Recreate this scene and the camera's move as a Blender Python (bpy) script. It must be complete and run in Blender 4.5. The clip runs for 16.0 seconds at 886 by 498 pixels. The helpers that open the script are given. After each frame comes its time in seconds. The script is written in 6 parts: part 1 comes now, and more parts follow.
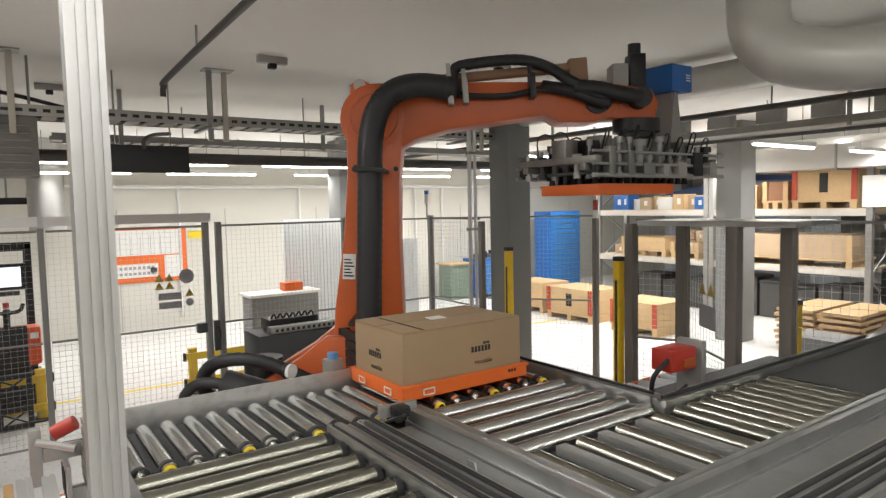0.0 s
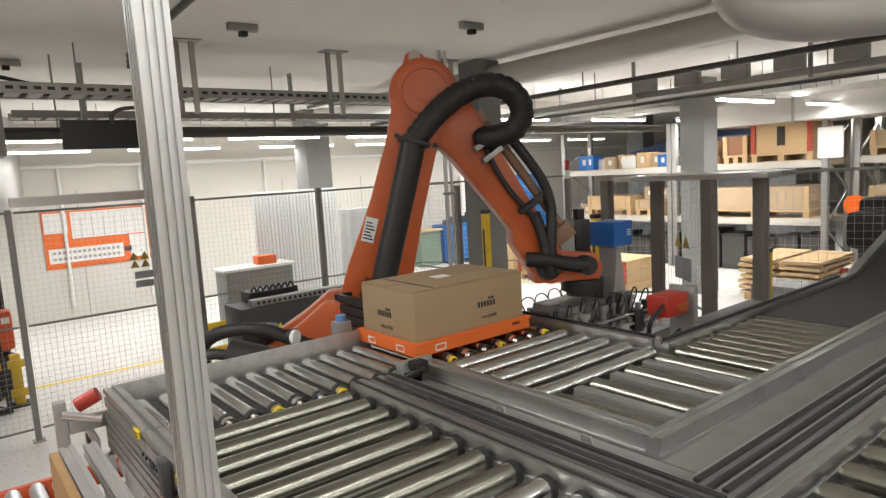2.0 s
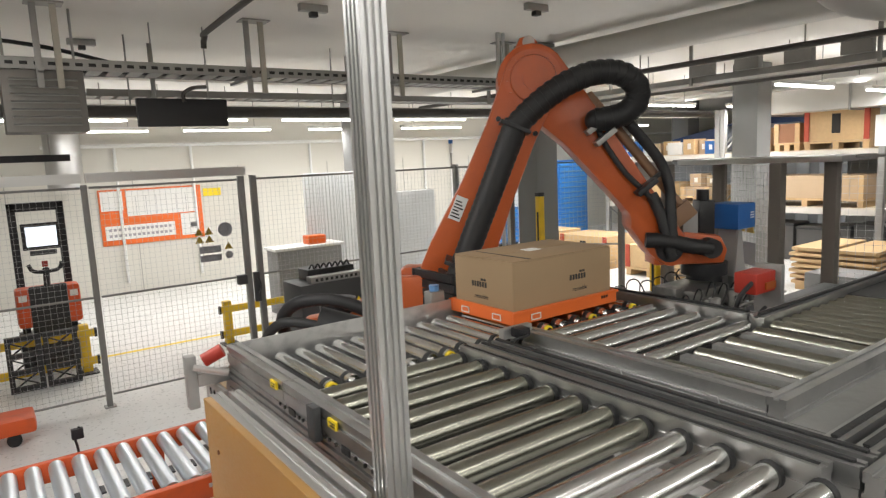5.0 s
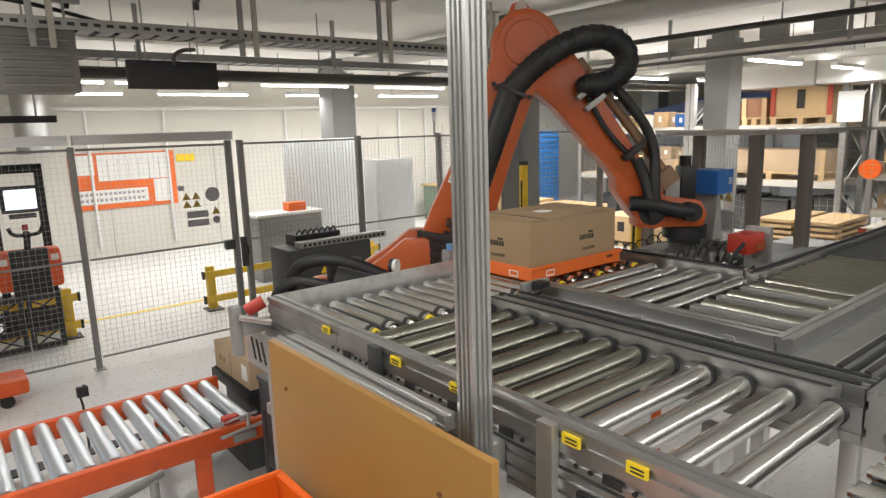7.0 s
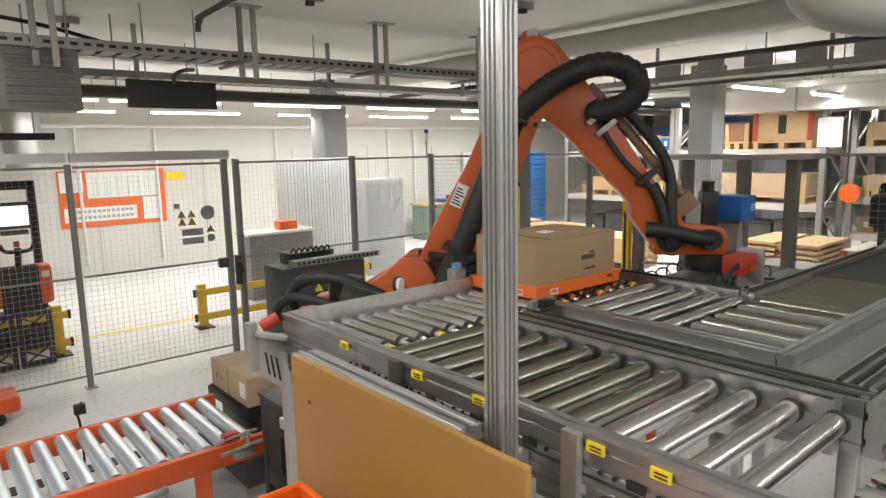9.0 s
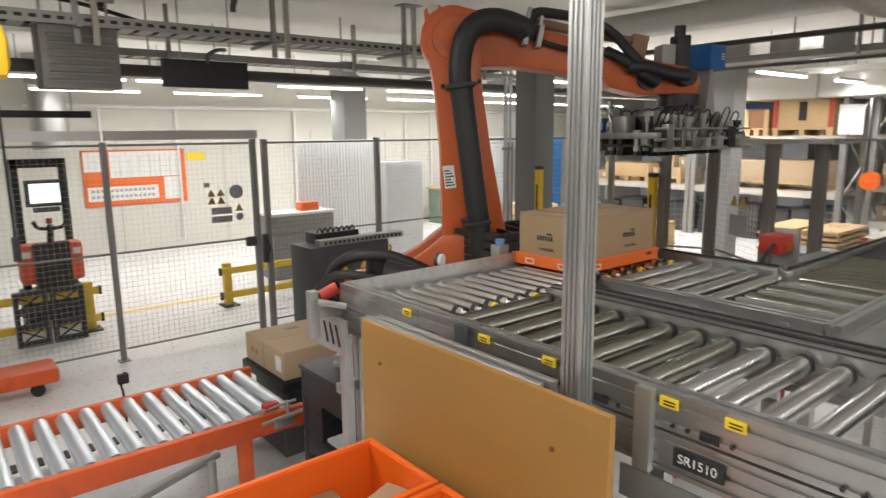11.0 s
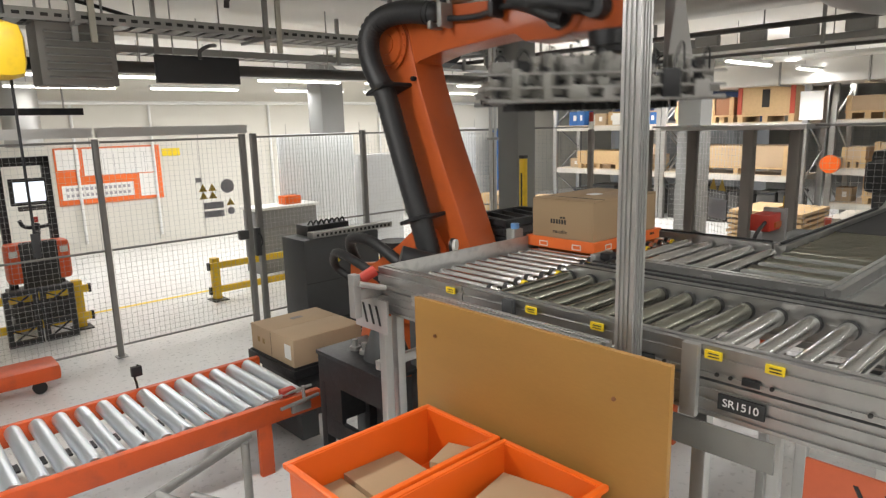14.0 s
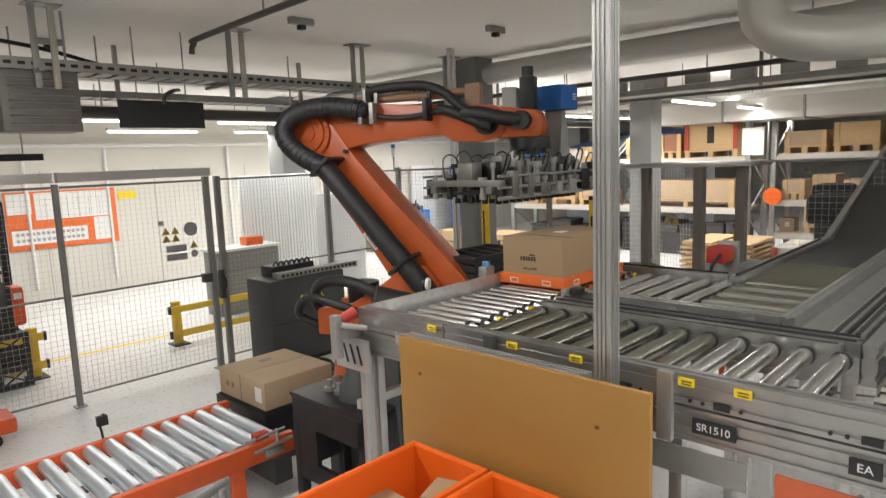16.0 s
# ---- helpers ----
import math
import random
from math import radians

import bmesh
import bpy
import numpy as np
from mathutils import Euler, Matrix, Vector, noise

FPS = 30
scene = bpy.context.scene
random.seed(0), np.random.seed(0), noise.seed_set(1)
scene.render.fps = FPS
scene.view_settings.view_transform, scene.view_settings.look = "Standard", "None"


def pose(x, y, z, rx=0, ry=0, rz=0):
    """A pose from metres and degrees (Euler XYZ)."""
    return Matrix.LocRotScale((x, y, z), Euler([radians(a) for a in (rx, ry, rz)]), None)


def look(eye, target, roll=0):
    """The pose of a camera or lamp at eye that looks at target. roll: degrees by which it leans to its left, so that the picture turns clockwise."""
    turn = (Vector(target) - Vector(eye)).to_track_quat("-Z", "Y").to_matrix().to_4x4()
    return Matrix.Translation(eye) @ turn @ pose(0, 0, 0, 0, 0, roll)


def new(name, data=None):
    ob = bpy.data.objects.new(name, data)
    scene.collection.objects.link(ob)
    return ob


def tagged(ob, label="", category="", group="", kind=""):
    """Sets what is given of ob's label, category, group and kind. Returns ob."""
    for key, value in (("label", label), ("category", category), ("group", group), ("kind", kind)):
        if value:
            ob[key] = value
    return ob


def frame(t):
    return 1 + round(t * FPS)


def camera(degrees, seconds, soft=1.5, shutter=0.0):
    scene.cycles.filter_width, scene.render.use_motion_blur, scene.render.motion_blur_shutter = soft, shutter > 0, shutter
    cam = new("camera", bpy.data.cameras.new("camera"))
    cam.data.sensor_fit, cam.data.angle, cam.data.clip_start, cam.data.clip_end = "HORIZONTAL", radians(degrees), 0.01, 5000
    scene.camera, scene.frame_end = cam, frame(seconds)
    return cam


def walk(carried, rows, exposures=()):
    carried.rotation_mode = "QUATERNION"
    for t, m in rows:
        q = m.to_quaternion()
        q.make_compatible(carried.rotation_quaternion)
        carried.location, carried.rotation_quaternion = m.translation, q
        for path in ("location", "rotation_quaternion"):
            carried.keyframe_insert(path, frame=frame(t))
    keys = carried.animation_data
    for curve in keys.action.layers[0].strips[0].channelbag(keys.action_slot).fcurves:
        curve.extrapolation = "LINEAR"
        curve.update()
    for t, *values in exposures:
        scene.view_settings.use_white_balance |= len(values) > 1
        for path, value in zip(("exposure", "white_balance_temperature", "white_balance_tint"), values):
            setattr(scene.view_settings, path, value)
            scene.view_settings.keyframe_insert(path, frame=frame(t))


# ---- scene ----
cam = camera(69.2, 16.0, soft=1.3, shutter=0.5)
PATH = [
    (0, (0.073, 0.119, 2.275), (1.22, 1.751, 2.139), -1.2),
    (0.5, (0.05, 0.138, 2.272), (1.184, 1.78, 2.135), -0.5),
    (1, (0.015, 0.137, 2.258), (1.167, 1.764, 2.101), -1.8),
    (1.5, (-0.037, 0.15, 2.249), (1.149, 1.748, 2.054), -2.5),
    (2, (-0.093, 0.169, 2.251), (1.138, 1.728, 2.012), -3.4),
    (2.5, (-0.122, 0.192, 2.233), (1.12, 1.735, 1.959), -3.7),
    (3, (-0.172, 0.196, 2.23), (1.094, 1.718, 1.947), -3.5),
    (3.5, (-0.169, 0.21, 2.222), (1.082, 1.746, 1.95), -3.1),
    (4, (-0.196, 0.242, 2.211), (0.953, 1.859, 1.957), -1.8),
    (4.2, (-0.225, 0.252, 2.213), (0.914, 1.876, 1.954), -2.4),
    (6.3, (-0.564, 0.265, 2.219), (0.657, 1.812, 1.879), -2.9),
    (6.5, (-0.59, 0.264, 2.213), (0.652, 1.793, 1.862), -2.8),
    (7, (-0.642, 0.276, 2.203), (0.586, 1.811, 1.834), -1.8),
    (7.5, (-0.652, 0.275, 2.217), (0.559, 1.826, 1.858), -0.5),
    (8, (-0.673, 0.266, 2.224), (0.508, 1.852, 1.924), -0.4),
    (8.5, (-0.709, 0.268, 2.223), (0.5, 1.837, 1.945), -1.0),
    (8.7, (-0.731, 0.272, 2.221), (0.531, 1.796, 1.932), -1.0),
    (10.8, (-0.957, 0.311, 2.188), (0.326, 1.802, 1.822), -1.3),
    (11, (-0.963, 0.315, 2.189), (0.285, 1.837, 1.835), -0.6),
    (11.5, (-1.013, 0.329, 2.194), (0.199, 1.882, 1.85), 0.2),
    (12, (-1.089, 0.355, 2.193), (0.092, 1.932, 1.844), 0.2),
    (12.5, (-1.133, 0.357, 2.202), (0.139, 1.862, 1.863), -1.5),
    (13, (-1.164, 0.354, 2.197), (0.144, 1.831, 1.87), -1.6),
    (13.5, (-1.214, 0.35, 2.186), (0.097, 1.816, 1.823), -2.2),
    (14, (-1.284, 0.346, 2.193), (0.04, 1.797, 1.812), -1.5),
    (14.5, (-1.27, 0.331, 2.218), (0.075, 1.772, 1.879), -1.1),
    (15, (-1.278, 0.317, 2.24), (0.093, 1.751, 1.994), -1.3),
    (15.5, (-1.343, 0.323, 2.234), (0.06, 1.73, 2.005), -1.6),
    (16, (-1.407, 0.335, 2.227), (0.024, 1.704, 1.953), -2.2),
]
walk(cam, [(t, look(eye, target, roll)) for t, eye, target, roll in PATH])

# ---- world and large lights ----
world = bpy.data.worlds.new("world")
world.use_nodes = True
bg = world.node_tree.nodes["Background"]
bg.inputs["Color"].default_value = (0.75, 0.8, 0.9, 1)
bg.inputs["Strength"].default_value = 0.03
scene.world = world
scene.view_settings.exposure = -0.43


def lamp(x, y, z, sx, sy, watts, colour=(0.975, 0.965, 0.95), tip=0):
    data = bpy.data.lights.new("tube_light", "AREA")
    data.shape, data.size, data.size_y, data.energy, data.color = "RECTANGLE", sx, sy, watts, colour
    ob = new("tube_light", data)
    ob.matrix_basis = pose(x, y, z, tip)
    return ob


# ---- materials ----
MATS = {}


def mat(name, base, rough=0.5, metal=0.0, vary=0.12, scale=6.0, bump=0.05, fine=60.0, stretch=(1, 1, 1), dirt=0.0, each=0.0, emit=0.0, dirt_colour=(0.05, 0.045, 0.04), coat=0.0, wear=0.11):
    """A procedural surface: colour varied at two scales, roughness wear, fine relief."""
    if name in MATS:
        return MATS[name]
    m = bpy.data.materials.new(name)
    m.use_nodes = True
    nt = m.node_tree
    n, l = nt.nodes, nt.links
    b = n["Principled BSDF"]
    tc = n.new("ShaderNodeTexCoord")
    mp = n.new("ShaderNodeMapping")
    mp.inputs["Scale"].default_value = stretch
    l.new(tc.outputs["Object"], mp.inputs["Vector"])
    big = n.new("ShaderNodeTexNoise")
    big.inputs["Scale"].default_value, big.inputs["Detail"].default_value = scale, 6
    small = n.new("ShaderNodeTexNoise")
    small.inputs["Scale"].default_value, small.inputs["Detail"].default_value = fine, 4
    l.new(mp.outputs["Vector"], big.inputs["Vector"])
    l.new(mp.outputs["Vector"], small.inputs["Vector"])
    mix = n.new("ShaderNodeMix")
    mix.data_type, mix.blend_type = "RGBA", "MIX"
    lo = [max(0, c * (1 - vary)) for c in base]
    hi = [min(1, c * (1 + vary)) for c in base]
    mix.inputs["A"].default_value, mix.inputs["B"].default_value = (*lo, 1), (*hi, 1)
    avg = n.new("ShaderNodeMath")
    avg.operation = "MULTIPLY_ADD"
    avg.inputs[1].default_value = 0.35
    l.new(small.outputs["Fac"], avg.inputs[0])
    scaled = n.new("ShaderNodeMath")
    scaled.operation = "MULTIPLY"
    scaled.inputs[1].default_value = 0.65
    l.new(big.outputs["Fac"], scaled.inputs[0])
    l.new(scaled.outputs[0], avg.inputs[2])
    fac = avg.outputs[0]
    if each:
        info = n.new("ShaderNodeObjectInfo")
        add = n.new("ShaderNodeMath")
        add.operation = "MULTIPLY_ADD"
        add.inputs[1].default_value = each
        l.new(info.outputs["Random"], add.inputs[0])
        l.new(fac, add.inputs[2])
        fac = add.outputs[0]
    l.new(fac, mix.inputs["Factor"])
    colour = mix.outputs["Result"]
    if dirt:
        ramp = n.new("ShaderNodeMapRange")
        ramp.inputs["From Min"].default_value, ramp.inputs["From Max"].default_value = 0.52, 0.72
        ramp.inputs["To Max"].default_value = dirt
        d = n.new("ShaderNodeTexNoise")
        d.inputs["Scale"].default_value, d.inputs["Detail"].default_value = scale * 2.3, 8
        l.new(mp.outputs["Vector"], d.inputs["Vector"])
        l.new(d.outputs["Fac"], ramp.inputs["Value"])
        m2 = n.new("ShaderNodeMix")
        m2.data_type = "RGBA"
        m2.inputs["B"].default_value = (*dirt_colour, 1)
        l.new(ramp.outputs["Result"], m2.inputs["Factor"])
        l.new(colour, m2.inputs["A"])
        colour = m2.outputs["Result"]
    l.new(colour, b.inputs["Base Color"])
    b.inputs["Metallic"].default_value = metal
    rr = n.new("ShaderNodeMapRange")
    rr.inputs["To Min"].default_value, rr.inputs["To Max"].default_value = max(0.03, rough - wear), min(1, rough + wear)
    l.new(small.outputs["Fac"], rr.inputs["Value"])
    l.new(rr.outputs["Result"], b.inputs["Roughness"])
    if coat:
        b.inputs["Coat Weight"].default_value = coat
    if bump:
        bp = n.new("ShaderNodeBump")
        bp.inputs["Strength"].default_value, bp.inputs["Distance"].default_value = bump, 0.01
        l.new(small.outputs["Fac"], bp.inputs["Height"])
        l.new(bp.outputs["Normal"], b.inputs["Normal"])
    if emit:
        b.inputs["Emission Color"].default_value, b.inputs["Emission Strength"].default_value = (*base, 1), emit
    MATS[name] = m
    return m


FLOOR = mat("painted_floor", (0.76, 0.755, 0.74), 0.30, vary=0.07, scale=0.8, bump=0.02, fine=25, dirt=0.12)
WALL = mat("wall_paint", (0.66, 0.64, 0.58), 0.85, vary=0.05, scale=0.6, bump=0.04)
CEIL = mat("ceiling_paint", (0.80, 0.78, 0.74), 0.9, vary=0.08, scale=0.5, bump=0.05)
CONCRETE = mat("column_concrete", (0.21, 0.21, 0.205), 0.8, vary=0.12, scale=2, bump=0.08)
ALU = mat("anodised_aluminium", (0.55, 0.55, 0.54), 0.34, 0.85, vary=0.08, scale=3, bump=0.02, stretch=(1, 1, 8))
STEEL = mat("zinc_steel", (0.46, 0.46, 0.45), 0.4, 0.8, vary=0.16, scale=8, bump=0.03, dirt=0.25)
RAIL = mat("rail_aluminium", (0.40, 0.40, 0.39), 0.33, 0.85, vary=0.16, scale=4, bump=0.03, dirt=0.2)
PLATE = mat("grey_plate", (0.28, 0.28, 0.268), 0.45, 0.5, vary=0.1, scale=5, bump=0.02, dirt=0.15)
ROLLER = mat("chromed_roller", (0.64, 0.64, 0.625), 0.20, 1.0, vary=0.06, scale=3, bump=0.0, fine=14, each=0.3, wear=0.02)
ROLLER_OLD = mat("worn_roller", (0.30, 0.297, 0.25), 0.26, 0.95, vary=0.1, scale=3, bump=0.0, fine=14, each=0.4, wear=0.025)
ROLLER_ZINC = mat("zinc_roller", (0.76, 0.81, 0.86), 0.36, 0.85, vary=0.06, scale=2, bump=0.0, fine=12, each=0.2, wear=0.03)
RUBBER = mat("black_rubber", (0.018, 0.018, 0.018), 0.6, vary=0.3, scale=20, bump=0.15)
BELT = mat("conveyor_belt", (0.03, 0.03, 0.03), 0.65, vary=0.2, scale=6, bump=0.1, fine=200)
HOSE = mat("black_hose", (0.016, 0.016, 0.017), 0.5, vary=0.3, scale=30, bump=0.2, fine=150)
ROBOT = mat("orange_robot_paint", (0.50, 0.098, 0.020), 0.36, vary=0.14, scale=3, bump=0.02, dirt=0.18, dirt_colour=(0.2, 0.06, 0.03))
ORANGE = mat("orange_frame_paint", (0.66, 0.10, 0.02), 0.42, vary=0.12, scale=4, bump=0.03, dirt=0.2)
BIN = mat("orange_plastic", (0.78, 0.13, 0.012), 0.35, vary=0.06, scale=3, bump=0.02)
TRAY = mat("tray_plastic", (0.75, 0.15, 0.025), 0.45, vary=0.08, scale=6, bump=0.03)
CARD = mat("cardboard", (0.34, 0.235, 0.135), 0.85, vary=0.08, scale=3, bump=0.05, fine=90, stretch=(1, 1, 3))
CARD_LIGHT = mat("light_cardboard", (0.46, 0.34, 0.22), 0.85, vary=0.1, scale=3, bump=0.05, each=0.2)
PRINT = mat("dark_print", (0.03, 0.028, 0.025), 0.8, vary=0.1)
BOARD = mat("wooden_board", (0.34, 0.18, 0.046), 0.42, vary=0.2, scale=1.6, bump=0.03, stretch=(1, 1.4, 5), fine=30, dirt=0.1, dirt_colour=(0.25, 0.13, 0.04))
WOOD = mat("raw_pine", (0.52, 0.36, 0.19), 0.75, vary=0.18, scale=3, bump=0.08, stretch=(1, 6, 6), each=0.3)
BLACKM = mat("black_metal", (0.022, 0.022, 0.024), 0.42, 0.3, vary=0.3, scale=8, bump=0.05, dirt=0.2, dirt_colour=(0.09, 0.085, 0.08))
BLACKP = mat("black_plastic", (0.02, 0.02, 0.021), 0.5, vary=0.25, scale=10, bump=0.06)
DGREY = mat("dark_grey_paint", (0.06, 0.062, 0.064), 0.5, vary=0.12, scale=5, bump=0.04)
POSTGREY = mat("post_grey_paint", (0.24, 0.235, 0.225), 0.5, 0.2, vary=0.12, scale=6, bump=0.03)
FENCE = mat("fence_wire", (0.42, 0.42, 0.41), 0.5, 0.3, vary=0.1)
YELLOW = mat("yellow_paint", (0.80, 0.52, 0.02), 0.42, vary=0.1, scale=5, bump=0.03, dirt=0.2, dirt_colour=(0.12, 0.09, 0.04))
RED = mat("red_paint", (0.42, 0.035, 0.02), 0.45, vary=0.12, scale=8)
BLUE = mat("blue_paint", (0.02, 0.13, 0.42), 0.45, vary=0.1, scale=5)
DBLUE = mat("dark_blue_paint", (0.02, 0.05, 0.15), 0.5, vary=0.15, scale=3)
WHITE = mat("white_paint", (0.75, 0.75, 0.73), 0.5, vary=0.05, scale=3)
PAPER = mat("white_paper", (0.78, 0.77, 0.74), 0.8, vary=0.05, scale=5)
GALV = mat("galvanised", (0.34, 0.335, 0.32), 0.45, 0.6, vary=0.15, scale=7, bump=0.05)
DUCT = mat("duct_cover", (0.55, 0.54, 0.51), 0.42, 0.35, vary=0.1, scale=2, bump=0.06, fine=12)
DPIPE = mat("dark_pipe", (0.07, 0.065, 0.06), 0.5, 0.3, vary=0.2, scale=5)
TUBE = mat("lit_tube", (1.0, 0.96, 0.88), 0.4, vary=0.0, bump=0, emit=9.0)
SCREEN = mat("lit_display", (0.85, 0.92, 1.0), 0.3, vary=0.0, bump=0, emit=1.6)
SILVERCAP = mat("gripper_metal", (0.24, 0.235, 0.22), 0.4, 0.7, vary=0.2, scale=12, bump=0.05, dirt=0.2)
LABEL_Y = mat("yellow_label", (0.85, 0.62, 0.02), 0.6, vary=0.08, scale=30)


# ---- mesh helpers (all in world metres) ----
ORIGIN = {}


def box(bm, x0, y0, z0, x1, y1, z1, bevel=0.0, m=None):
    r = bmesh.ops.create_cube(bm, size=1)
    vs = r["verts"]
    t = Matrix.Translation(((x0 + x1) / 2, (y0 + y1) / 2, (z0 + z1) / 2)) @ Matrix.Diagonal((abs(x1 - x0), abs(y1 - y0), abs(z1 - z0), 1))
    if m is not None:
        t = m @ t
    bmesh.ops.transform(bm, matrix=t, verts=vs)
    if bevel:
        es = list({e for v in vs for e in v.link_edges})
        bmesh.ops.bevel(bm, geom=es, offset=bevel, segments=2, affect="EDGES", profile=0.6)
    return vs


def cyl(bm, p0, p1, r, seg=16, r2=None):
    p0, p1 = Vector(p0), Vector(p1)
    d = p1 - p0
    m = Matrix.Translation((p0 + p1) / 2) @ d.to_track_quat("Z", "Y").to_matrix().to_4x4()
    return bmesh.ops.create_cone(bm, cap_ends=True, segments=seg, radius1=r, radius2=r if r2 is None else r2, depth=d.length, matrix=m)["verts"]


def tube(bm, pts, r, seg=12, ridged=0.0):
    """A round hose through points, smoothed; ridged swells every second ring."""
    P = [Vector(p) for p in pts]
    fine = []
    for i in range(len(P) - 1):
        a, b = P[i], P[i + 1]
        m0 = (P[i + 1] - P[i - 1]) * 0.5 if i > 0 else (b - a)
        m1 = (P[i + 2] - a) * 0.5 if i + 2 < len(P) else (b - a)
        k = max(3, int((b - a).length / (0.02 if ridged else 0.04)))
        for s in range(k):
            u = s / k
            fine.append((2 * u ** 3 - 3 * u ** 2 + 1) * a + (u ** 3 - 2 * u ** 2 + u) * m0 + (3 * u ** 2 - 2 * u ** 3) * b + (u ** 3 - u ** 2) * m1)
    fine.append(P[-1])
    rings = []
    side = None
    for i, p in enumerate(fine):
        d = (fine[min(i + 1, len(fine) - 1)] - fine[max(i - 1, 0)]).normalized()
        if side is None:
            side = d.orthogonal().normalized()
        side = (side - d * side.dot(d)).normalized()
        up = d.cross(side)
        rr = r * (1 + (ridged if i % 2 else 0))
        rings.append([bm.verts.new(p + rr * (math.cos(a) * side + math.sin(a) * up)) for a in (2 * math.pi * k / seg for k in range(seg))])
    for a, b in zip(rings, rings[1:]):
        for k in range(seg):
            bm.faces.new((a[k], a[(k + 1) % seg], b[(k + 1) % seg], b[k]))
    bm.faces.new(rings[0][::-1])
    bm.faces.new(rings[-1])


def prism(bm, pts, axis, a, b, bevel=0.0):
    """Extrudes a 2D outline along an axis from a to b. axis x: (y, z) points; y: (x, z); z: (x, y)."""
    def at(p, w):
        return {"x": (w, p[0], p[1]), "y": (p[0], w, p[1]), "z": (p[0], p[1], w)}[axis]
    v0 = [bm.verts.new(at(p, a)) for p in pts]
    v1 = [bm.verts.new(at(p, b)) for p in pts]
    fs = [bm.faces.new(v0), bm.faces.new(v1[::-1])]
    n = len(pts)
    for k in range(n):
        fs.append(bm.faces.new((v0[k], v1[k], v1[(k + 1) % n], v0[(k + 1) % n])))
    bmesh.ops.recalc_face_normals(bm, faces=fs)
    if bevel:
        es = list({e for v in v0 + v1 for e in v.link_edges})
        bmesh.ops.bevel(bm, geom=es, offset=bevel, segments=2, affect="EDGES", profile=0.6)
    return v0 + v1


def finish(name, bm, material, smooth=True):
    me = bpy.data.meshes.new(name)
    bmesh.ops.recalc_face_normals(bm, faces=bm.faces[:])
    bm.to_mesh(me)
    bm.free()
    me.materials.append(material)
    if smooth:
        for p in me.polygons:
            p.use_smooth = True
        me.set_sharp_from_angle(angle=radians(35))
    return me


def thing(name, at, label, category, group="", kind=""):
    ob = new(name)
    ob.empty_display_size = 0.1
    ob.location = at
    ORIGIN[ob.name] = Vector(at)
    return tagged(ob, label, category, group, kind)


def part(name, bm, material, parent, label="", smooth=True):
    """One mesh object under a thing or a part; the bmesh is in world metres."""
    o = ORIGIN[parent.name]
    bmesh.ops.translate(bm, vec=-o, verts=bm.verts[:])
    ob = new(name, finish(name, bm, material, smooth))
    ob.parent = parent
    ORIGIN[ob.name] = o
    if label:
        ob["label"] = label
    return ob


def piece(name, me, parent, at, rz=0.0):
    """A repeat that shares its mesh."""
    ob = new(name, me)
    ob.parent = parent
    ob.matrix_basis = pose(*(Vector(at) - ORIGIN[parent.name]), 0, 0, rz)
    return ob


def solo(name, bm, material, label, category="", kind="", group="", at=None, smooth=True):
    """A thing that is one mesh."""
    if at is None:
        at = (0, 0, 0)
    bmesh.ops.translate(bm, vec=-Vector(at), verts=bm.verts[:])
    ob = new(name, finish(name, bm, material, smooth))
    ob.location = at
    ORIGIN[ob.name] = Vector(at)
    return tagged(ob, label, category, group, kind)


def B():
    return bmesh.new()


def boxed(*dims, bevel=0.0):
    bm = B()
    box(bm, *dims, bevel=bevel)
    return bm


# ---- the hall ----
X0, X1, Y0, Y1, CZ = -7.0, 30.0, -6.0, 13.45, 3.5
solo("floor", boxed(X0, Y0, -0.2, X1, Y1, 0.0), FLOOR, "light grey painted concrete floor of a hall", "floor", "structure", smooth=False)
solo("ceiling", boxed(X0, Y0, CZ, X1, Y1 + 0.2, CZ + 0.2), CEIL, "off-white painted concrete ceiling", "ceiling", "structure", smooth=False)
solo("wall_north", boxed(X0, Y1, 0, X1, Y1 + 0.2, CZ), WALL, "cream painted panel wall behind the robot cell", "wall", "structure", smooth=False)
solo("wall_south", boxed(X0, Y0 - 0.2, 0, X1, Y0, CZ), WALL, "plain wall", "wall", "structure", smooth=False)
solo("wall_west", boxed(X0 - 0.2, Y0, 0, X0, Y1, CZ), WALL, "plain wall", "wall", "structure", smooth=False)
solo("wall_east", boxed(X1, Y0, 0, X1 + 0.2, Y1, CZ), WALL, "plain wall at the far end of the hall", "wall", "structure", smooth=False)
for cx, cy, w in ((5.53, 11.0, 0.48), (5.12, 5.9, 0.34), (9.85, 5.85, 0.42), (15.2, 10.6, 0.5)):
    solo("column", boxed(cx - w / 2, cy - w / 2, 0, cx + w / 2, cy + w / 2, CZ, bevel=0.012), CONCRETE, "square grey concrete column", "column", "structure", "concrete columns")

# ---- roller conveyors at working height ----
RZ = 1.57          # roller tops
RT = 1.585         # rail tops
R = 0.029


def roller_mesh(name, length, axis, r, material, seg=18):
    bm = B()
    h = length / 2
    d = Vector((1, 0, 0)) if axis == "x" else Vector((0, 1, 0))
    cyl(bm, -d * h, d * h, r, seg)
    cyl(bm, -d * (h + 0.012), d * (h + 0.012), r * 0.55, 10)
    cyl(bm, -d * (h - 0.018), -d * (h - 0.024), r * 1.02, seg)
    return finish(name, bm, material)


